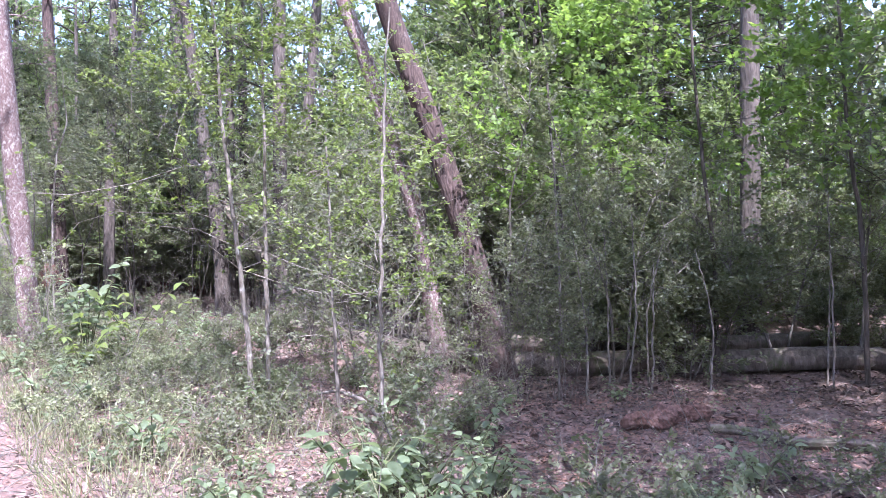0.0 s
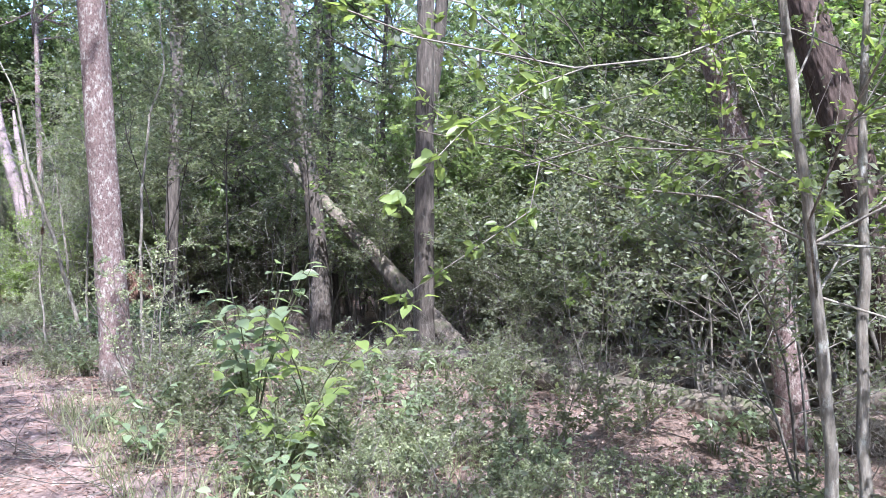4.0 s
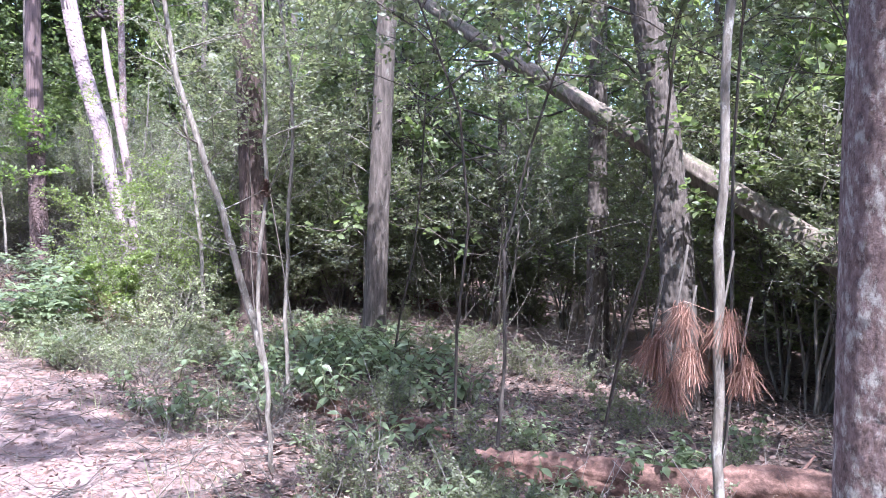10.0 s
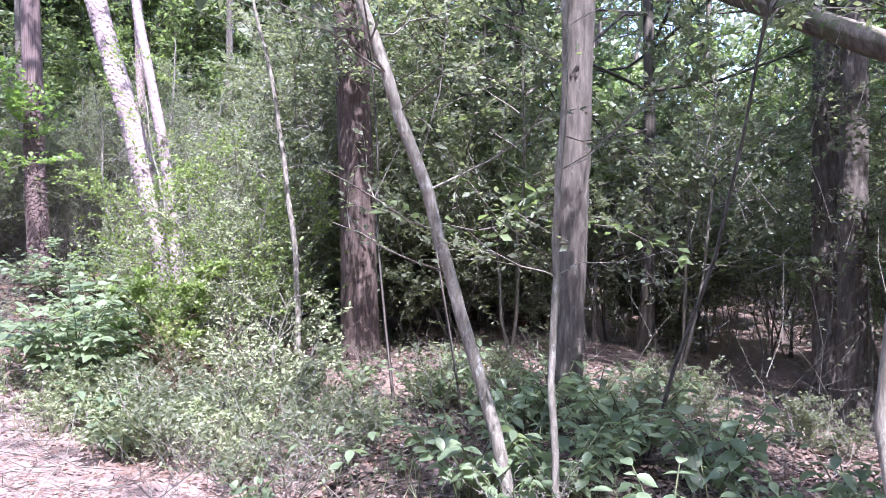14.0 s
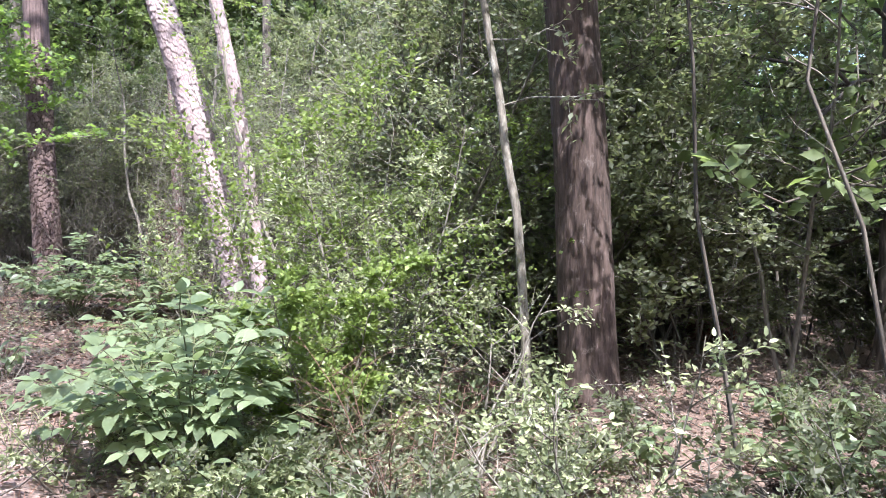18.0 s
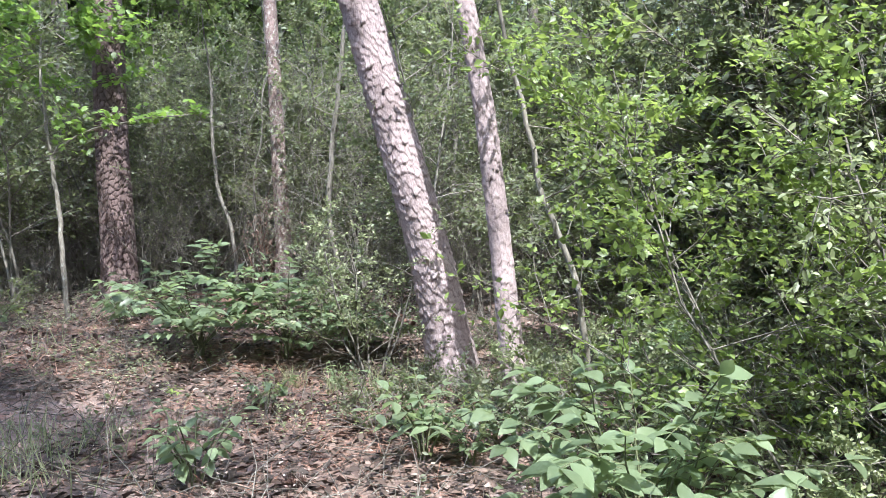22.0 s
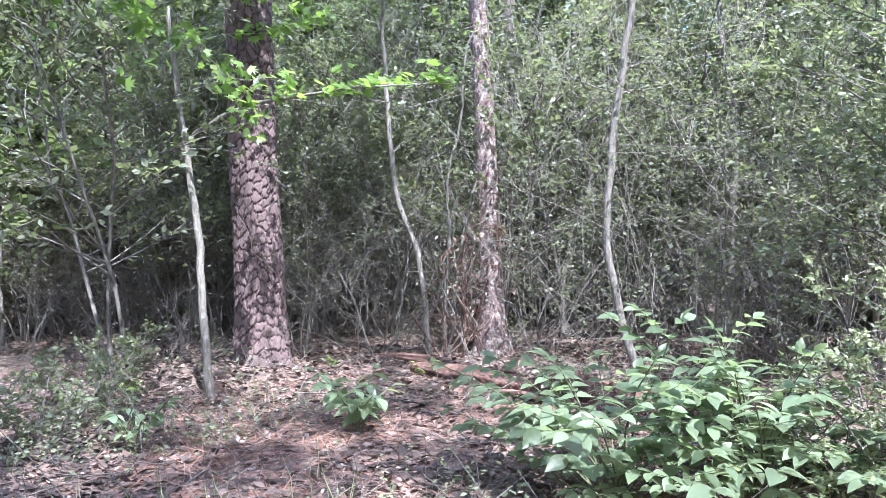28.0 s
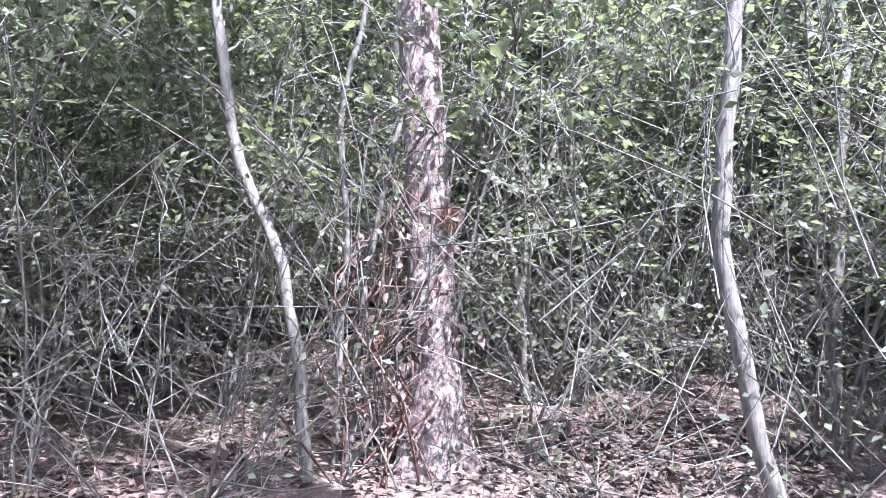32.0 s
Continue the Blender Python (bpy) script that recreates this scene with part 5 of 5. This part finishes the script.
def tall_tree(seed, height, radius, mat, leaf, label, name, low=.45, limbs=26, per=5):
    rng = np.random.default_rng(seed)
    root = tagged(new(name), label, "tree")
    q = np.linspace(0, height, 24)
    line = np.stack([.15 * np.sin(q * .3 + seed), .15 * np.cos(q * .25 + seed), q - .1], 1)
    g = Geo()
    g.tube(line, radius * (1 - .75 * q / height) * (1 + .5 * np.exp(-q / .3)), 12)
    part("trunk", g, mat, root)
    lines, tips = [], []
    for i in range(limbs):
        f = rng.uniform(low, 1)
        a = rng.uniform(0, 2 * np.pi)
        j = int(f * 23)
        sprout(rng, line[j], [math.cos(a), math.sin(a), rng.uniform(-.1, .5)], (1.15 - f) * height * .3 + .6, radius * .25, 1, lines, tips, .9, 7, .1, .2, .55)
    part("branchwork", wood(lines, 3, 5), mat, root)
    part("crown", foliage(rng, tips, LEAF2 if low < .4 else LEAF4, leaf * .7, per, .5), M_canopy, root)
    return root


TALL = [tall_tree(700, 15, .17, M_oak, .2, "tall hardwood with a spreading green crown", "tree"), tall_tree(701, 18, .2, M_oak, .22, "tall hardwood with a high green crown", "tree"), tall_tree(702, 12, .11, M_oak, .18, "slender hardwood with a leafy crown", "tree")]
LEAFY = [tall_tree(703 + i, 11 + i, .1, M_dark, .19, "leafy tree with branches low down its stem", "tree", .12, 40, 6) for i in range(2)]
strew(TALL, 24, 17, 30, 610, (.8, 1.2), "wood beyond the trail", .2, lambda x, y: not (-9.6 < x < -3.5 and 15.8 < y < 26.5))

strew(LEAFY, 24, -9, 16, 622, (.8, 1.3), "wood at the trail's bend", .2, lambda x, y: 37 < -.62 * x + .78 * y < 50 and math.hypot(x + 18.5, y - 27) > 11.5)
strew(LEAFY, 7, 9, 26, 626, (.9, 1.3), "wood beyond the trail", .2, lambda x, y: -8.5 < x < 5 and 22 < y < 36)
strew(LEAFY, 14, -6, 18, 643, (.9, 1.3), "wood at the trail's bend", .2, lambda x, y: -32 < x < -19.5 and 33 < y < 48)
strew(LEAFY, 12, 9, 26, 627, (.8, 1.2), "wood beyond the trail", .2, lambda x, y: 1 < x < 15 and 15.5 < y < 30)


# unseen trees added at the walker's back to dapple the light
def behind(kinds, count, seed):
    rng = np.random.default_rng(seed)
    n = 0
    while n < count:
        x, y = rng.uniform(-30, 12), rng.uniform(-9, 40)
        o = off_one(x, y)
        if -16 < o < -2.2:
            again(kinds[n % len(kinds)], x, y, rng.uniform(0, 360), rng.uniform(.8, 1.2), "wood behind the trail")
            n += 1


def canopy(kinds, heights, count, seed, shaded):
    """Unseen tall trees added behind the trail: crowns shade the given ground, sunny spots stay open."""
    rng = np.random.default_rng(seed)
    n = tries = 0
    while n < count and tries < 40000:
        tries += 1
        x, y, k, size = rng.uniform(-30, 12), rng.uniform(-9, 40), int(rng.integers(len(kinds))), rng.uniform(.9, 1.3)
        o = off_one(x, y)
        fall = -LIGHT * heights[k] * size * .75 / math.tan(radians(SUN_ELEV))
        u, v = x + fall[0], y + fall[1]
        if not -7 < o < -2.2 or not any(a < u < b and c < v < d for a, b, c, d in shaded):
            continue
        if any(math.hypot(u - a, v - b) < 3.3 for a, b in SUNNY):
            continue
        again(kinds[k], x, y, rng.uniform(0, 360), size, "wood behind the trail")
        n += 1


behind(TALL, 13, 611)
canopy(TALL, (15, 18, 12), 4, 651, [(-9.8, -3, 14.5, 24)])
canopy(TALL, (15, 18, 12), 12, 652, [(-13, 6, 4, 26)])
canopy(TALL, (15, 18, 12), 3, 653, [(-22, -12, 20, 34)])
# one unseen tree added to shade the upright pine and the mound
again(TALL[1], -18.7, 20.8, 75, 1.1, "wood behind the trail")
# unseen trees added to shade the floor to the right of the start
again(TALL[1], 3.8, .2, 30, .8, "wood behind the trail")
again(TALL[0], 4.7, 1.8, 210, .9, "wood behind the trail")
again(TALL[2], 2.9, 2.3, 130, .9, "wood behind the trail")
for x, y, k, turn in ((6.2, 6.6, 0, 20), (5.0, 3.0, 1, 80), (8.5, 8.6, 2, 140), (7.4, 5.0, 1, 200)):
    again(TALL[k], x, y, turn, .9, "wood beyond the trail")

# ---- far woods ----
rng = np.random.default_rng(620)
stems, leaves_p = Geo(), []
n = 0
while n < 640:
    a, r = rng.uniform(0, 2 * np.pi), rng.uniform(22, 60)
    x, y = -9 + r * math.cos(a), 17 + r * math.sin(a)
    o = off_one(x, y)
    if abs(o) < 14:
        continue
    z = ground1(x, y)
    h = rng.uniform(7, 17)
    if n % 4 == 0:
        stems.tube([(x, y, z - .1), (x + rng.normal(0, .3), y, z + h * .5), (x + rng.normal(0, .6), y, z + h)], [rng.uniform(.03, .13), .06, .02], 6)
    k = 140
    pts = np.array([x, y, z]) + rng.normal(0, 1, (k, 3)) * [2.2, 2.2, 1] * [1, 1, 0] + np.stack([np.zeros(k), np.zeros(k), h * rng.uniform(.02, 1.1, k) ** .9], 1)
    leaves_p.append(pts)
    n += 1
tagged(part("far_wood_stems", stems, M_oak), "many thin dark trunks deep in the wood", "trees", kind="stuff")
P = np.concatenate(leaves_p)
geo = Geo()
for k in range(2):
    Q = P + rng.normal(0, .3, P.shape)
    geo.leaves(LEAF2, Q, rng.normal(0, 1, Q.shape), unit(rng.normal(0, .6, Q.shape) + [0, 0, 1]), rng.uniform(.35, .8, len(Q)))
tagged(part("far_wood_foliage", geo, M_far), "distant green foliage of the wood", "foliage", kind="stuff")

# ---- ground cover ----
rng = np.random.default_rng(630)


def on_floor(count, lo, hi, power):
    out = []
    while sum(len(a) for a in out) < count:
        x, y = rng.uniform(-26, 7, 20000), rng.uniform(-2, 40, 20000)
        o = off_trail(x, y)
        keep = (o > lo) & (o < hi) & (rng.uniform(0, 1, 20000) < np.clip(1 - (o - 1) / (hi - 1), 0.05, 1) ** power)
        out.append(np.stack([x[keep], y[keep]], 1))
    p = np.concatenate(out)[:count]
    return np.column_stack([p, ground(p[:, 0], p[:, 1])])


p = on_floor(170000, -1.6, 14, 1.1)
geo = Geo()
way = rng.normal(0, 1, p.shape) * [1, 1, .15]
geo.leaves(LEAF2, p + [0, 0, .008], way, unit(rng.normal(0, .38, p.shape) + [0, 0, 1]), rng.uniform(.026, .075, len(p)) * np.where(np.abs(off_trail(p[:, 0], p[:, 1])) < 1.3, .75, 1))
tagged(part("leaf_litter", geo, M_litter), "dry brown and pinkish dead leaves on the ground", "leaf litter", kind="stuff")

p = on_floor(60000, -1.4, 9, 1.0)
geo = Geo()
needle = (np.array([[-.012, 0, 0], [.012, 0, 0], [.012, 1, .02], [-.012, 1, .02]]), np.array([[0, 1, 2, 3]]))
geo.leaves(needle, p + [0, 0, .012], rng.normal(0, 1, p.shape) * [1, 1, .08], unit(rng.normal(0, .2, p.shape) + [0, 0, 1]), rng.uniform(.1, .2, len(p)))
tagged(part("pine_straw", geo, M_needle), "reddish dead pine needles on the ground", "pine straw", kind="stuff")

# dark old leaves strewn thick, so the floor's shade is put into its colour
p = np.concatenate([np.column_stack([rng.uniform(a, b, n), rng.uniform(c, d, n), np.zeros(n)]) for a, b, c, d, n in ((.3, 6.5, 3.4, 10.5, 15000), (-9.6, -2.5, 14.2, 21.5, 30000), (-11.2, -8.4, 18.4, 21.8, 9000), (-20.8, -15.2, 25.8, 31.8, 15000), (-17.5, -13.0, 22.4, 26.0, 7000))])
p[:, 2] = ground(p[:, 0], p[:, 1])
p = p[np.sin(p[:, 0] * 1.9 - p[:, 1]) + np.cos(p[:, 1] * 2.3 + p[:, 0]) + rng.normal(0, .9, len(p)) > -1.2]
geo = Geo()
geo.leaves(LEAF2, p + [0, 0, .018], rng.normal(0, 1, p.shape) * [1, 1, .2], unit(rng.normal(0, .35, p.shape) + [0, 0, 1]), rng.uniform(.04, .1, len(p)))
tagged(part("old_leaf_litter", geo, M_mould), "dark old leaves among the litter, also standing in for shade", "leaf litter", kind="stuff")

p = np.concatenate([np.column_stack([rng.uniform(a, b, n), rng.uniform(c, d, n), np.zeros(n)]) for a, b, c, d, n in ((.6, 4.2, 3.6, 8.6, 11000), (-19.9, -16.2, 26.4, 30.2, 15000), (-17.0, -13.4, 24.3, 26.6, 6000))])
p[:, 2] = ground(p[:, 0], p[:, 1])
p = p[np.sin(p[:, 0] * 2.7 + p[:, 1]) + np.cos(p[:, 1] * 3.3 - p[:, 0]) + rng.normal(0, .8, len(p)) > -.4]
geo = Geo()
geo.leaves(needle, p + [0, 0, .016], rng.normal(0, 1, p.shape) * [1, 1, .1], unit(rng.normal(0, .2, p.shape) + [0, 0, 1]), rng.uniform(.1, .2, len(p)))
tagged(part("pine_straw_patches", geo, M_needle), "thick drifts of red-brown dead pine needles", "pine straw", kind="stuff")

p = on_floor(90000, -1.6, 9, .8)
mat_of = np.sin(p[:, 0] * 2.3 + 1.3 * np.sin(p[:, 1] * 1.9)) + np.sin(p[:, 1] * 3.1 + p[:, 0]) + .8 * np.sin(p[:, 0] * 7.3) * np.sin(p[:, 1] * 6.1) + rng.normal(0, .45, len(p))
p = p[mat_of > .9]
geo = Geo()
geo.leaves((needle[0] * [2.2, 1, 1], needle[1]), p + [0, 0, .014], rng.normal(0, 1, p.shape) * [1, 1, .25], unit(rng.normal(0, .4, p.shape) + [0, 0, 1]), rng.uniform(.03, .11, len(p)))
tagged(part("leaf_mould", geo, M_mould), "dark mats of broken leaf and needle debris", "debris", kind="stuff")


def twig_shape(bend, thick=.0035, rings=4):
    """A thin three-sided twig one long, bent in two directions."""
    q = np.linspace(0, 1, rings)
    v = []
    for f in q:
        c = np.array([bend[0] * math.sin(3 * f), f, bend[1] * f * f])
        v += [c + thick * (1 - .6 * f) * np.array([math.cos(a), 0, math.sin(a)]) for a in (0, 2.1, 4.2)]
    return np.array(v), grid_faces(rings, 3)


TWIGS = [twig_shape(b) for b in ((.06, .16), (-.09, .1), (.05, -.2), (.1, .3))]


p = on_floor(11000, -1.3, 11, .7)
geo = Geo()
way = unit(rng.normal(0, 1, p.shape) * [1, 1, .1])
length = rng.uniform(.12, .75, len(p))
for i, sh in enumerate(TWIGS):
    geo.leaves((sh[0] * [2.2, 1, 2.2], sh[1]), p[i::4] + [0, 0, .016], way[i::4], np.tile([0, 0, 1.0], (len(p[i::4]), 1)), length[i::4])
tagged(part("fallen_twigs", geo, M_twig), "thin grey fallen twigs on the forest floor", "twigs", kind="stuff")



def span(p):
    return -.62 * p[:, 0] + .78 * p[:, 1]


def sprigs(count, lo, hi, power, tall, size, per, keep):
    """Many small upright sprigs: stems and leaves as two meshes."""
    p = on_floor(count, lo, hi, power)
    p = p[keep(p)]
    n = len(p)
    way = unit(rng.normal(0, .33, (n, 3)) + [0, 0, 1])
    length = rng.uniform(*tall, n)
    stem, leaf = Geo(), Geo()
    for i, sh in enumerate(TWIGS):
        stem.leaves((sh[0] * [1.6, 1, 1.6], sh[1]), p[i::4] - [0, 0, .01], way[i::4], unit(rng.normal(0, 1, (len(p[i::4]), 3))), length[i::4])
    f = rng.uniform(.25, 1.05, (n, per))
    pos = (p[:, None] + way[:, None] * (length[:, None] * f)[..., None]).reshape(-1, 3)
    out = unit(rng.normal(0, 1, pos.shape) * [1, 1, .35])
    leaf.leaves(LEAF2, pos, out, unit(rng.normal(0, .4, pos.shape) + [0.1, -.2, 1]), rng.uniform(*size, len(pos)))
    return stem, leaf


def tufted(p, cut):
    return np.sin(p[:, 0] * 2.1 + 1.7 * np.sin(p[:, 1])) + np.cos(p[:, 1] * 2.6 - p[:, 0]) + rng.normal(0, .7, len(p)) > cut


for count, lo, hi, power, tall, size, per, keep, mat, word in (
        (9000, 1.3, 5.0, .8, (.08, .34), (.015, .04), 7, lambda p: tufted(p, np.where(span(p) < 13, -.6, np.where(span(p) < 22, .9, .1))) & ((span(p) < 25) | (off_trail(p[:, 0], p[:, 1]) > 2.4)), M_grass, "pale green weeds on the trail's verge"),
        (9000, 1.4, 9.0, .7, (.06, .3), (.025, .06), 6, lambda p: tufted(p, np.where((span(p) > 21.5) & (span(p) < 28), .1, .9)), M_shrub, "small dull green seedlings in the litter"),
        (9000, 1.2, 9.0, .6, (.1, .5), (.012, .03), 3, lambda p: tufted(p, .1), M_litter, "thin dead weed stalks with withered leaves")):
    stem, leaf = sprigs(count, lo, hi, power, tall, size, per, keep)
    tagged(part("weed_stalks", stem, M_twig), "stalks of " + word, "weeds", kind="stuff")
    tagged(part("weed_leaves", leaf, mat), "leaves of " + word, "weeds", kind="stuff")

# thin crossing twigs with tiny leaves through the thicket
p = np.concatenate([on_floor(3600, 4.2, 13, .4), on_floor(60000, 5.6, 12.5, .3)])
far = np.arange(len(p)) >= 3600
s = span(p)
boxed = np.zeros(len(p), bool)
for a, b, c, d in CLEARINGS:
    boxed |= (p[:, 0] > a) & (p[:, 0] < b) & (p[:, 1] > c) & (p[:, 1] < d)
p = p[np.where(far, (s > 31.8) & (s < 42), ~boxed & ~((p[:, 0] > -20.5) & (p[:, 0] < -15.3) & (p[:, 1] > 25) & (p[:, 1] < 31)))]
p = p[:9000]
n = len(p)
p[:, 2] += rng.uniform(0, 1, n) ** 1.3 * 3.4
way = unit(rng.normal(0, .55, (n, 3)) + [0, 0, .8])
length = rng.uniform(.3, 1.3, n)
stem, leaf = Geo(), Geo()
for i, sh in enumerate(TWIGS):
    stem.leaves((sh[0] * [.95, 1, .95], sh[1]), p[i::4], way[i::4], unit(rng.normal(0, 1, (len(p[i::4]), 3))), length[i::4])
tagged(part("thicket_twigs", stem, M_twig), "tangle of thin grey crossing twigs", "twigs", kind="stuff")
f = rng.uniform(.1, 1, (n, 5))
pos = (p[:, None] + way[:, None] * (length[:, None] * f)[..., None]).reshape(-1, 3) + rng.normal(0, .05, (n * 5, 3))
leaf.leaves(LEAF2, pos, unit(rng.normal(0, 1, pos.shape) * [1, 1, .5]), unit(rng.normal(0, .6, pos.shape) + [.25, -.35, 1]), rng.uniform(.028, .055, len(pos)))
tagged(part("thicket_leaves", leaf, M_far), "tiny dull green leaves scattered through the thicket", "leaves", kind="stuff")

p = on_floor(42000, 1.0, 3.6, .8)
green = -.62 * p[:, 0] + .78 * p[:, 1]
keepers = np.sin(p[:, 0] * 1.7) * np.cos(p[:, 1] * 1.3) + rng.normal(0, .35, len(p)) > np.where(green < 13, -.35, np.where(green < 22.5, .6, .75))
p = p[keepers]
geo = Geo()
blade = (np.array([[-.012, 0, 0], [.012, 0, 0], [.009, .55, .02], [-.009, .55, .02], [0, 1, -.12]]), np.array([[0, 1, 2], [0, 2, 3], [3, 2, 4]]))
geo.leaves(blade, p - [0, 0, .01], unit(rng.normal(0, .45, p.shape) + [0, 0, 1]), unit(rng.normal(0, 1, p.shape)), rng.uniform(.1, .32, len(p)))
tagged(part("grass", geo, M_grass), "thin pale green grass along the trail's edge", "grass", kind="stuff")


# ---- tufts of grass by the leaning pine ----
rng = np.random.default_rng(660)
for x, y, h in ((-15.5, 26.0, .3), (-15.9, 26.15, .26), (-15.2, 26.1, .34), (-16.3, 26.3, .22), (-14.75, 25.95, .3), (-15.7, 25.7, .2), (-9.9, 14.5, .3), (-6.35, 12.2, .34), (-11.9, 19.3, .3)):
    tuft = tagged(new("grass_tuft"), "tuft of thin pale green grass in the litter", "grass", "grass tufts")
    tuft.location = (x, y, ground1(x, y) - .01)
    n = 70
    geo = Geo()
    geo.leaves((blade[0] * [.8, 1, 2.5], blade[1]), rng.normal(0, .05, (n, 3)) * [1, 1, 0], unit(rng.normal(0, .32, (n, 3)) + [0, 0, 1]), unit(rng.normal(0, 1, (n, 3))), h * rng.uniform(.5, 1.2, n))
    tagged(part("grass", geo, M_grass, tuft), kind="stuff")


# ---- dead pine needles hung on a stem ----
def needle_spray(x, y, z, size, seed):
    rng = np.random.default_rng(seed)
    root = tagged(new("pine_needle_spray"), "rust-red dead pine needles hanging on a stem", "pine needles")
    root.location = (x, y, z)
    tw = Geo()
    tw.tube([(0.02, 0, .25), (0, 0, .12), (-.02, 0, 0)], [.006, .005, .004], 5)
    part("twig", tw, M_twig, root)
    n = 320
    way = unit(rng.normal(0, .33, (n, 3)) + [-.1, 0, -1])
    g = Geo()
    g.leaves((needle[0] * [.5, 1, 1], needle[1]), rng.normal(0, .015, (n, 3)), way, unit(rng.normal(0, 1, (n, 3))), size * rng.uniform(.7, 1.1, n))
    tagged(part("needles", g, M_needle, root), kind="stuff")
    return root


for i, (x, y, z, s) in enumerate([(-7.24, 14.0, 1.22, .15), (-7.2, 14.02, 1.06, .16), (-7.33, 14.02, 1.1, .16), (-7.27, 13.99, .95, .14), (-7.08, 13.95, 1.2, .15), (-6.99, 14.0, 1.02, .15)]):
    needle_spray(x, y, z, s, 640 + i)
needle_spray(-17.18, 31.02, 1.75, .12, 650)
needle_spray(-17.5, 31.15, 1.2, .12, 651)
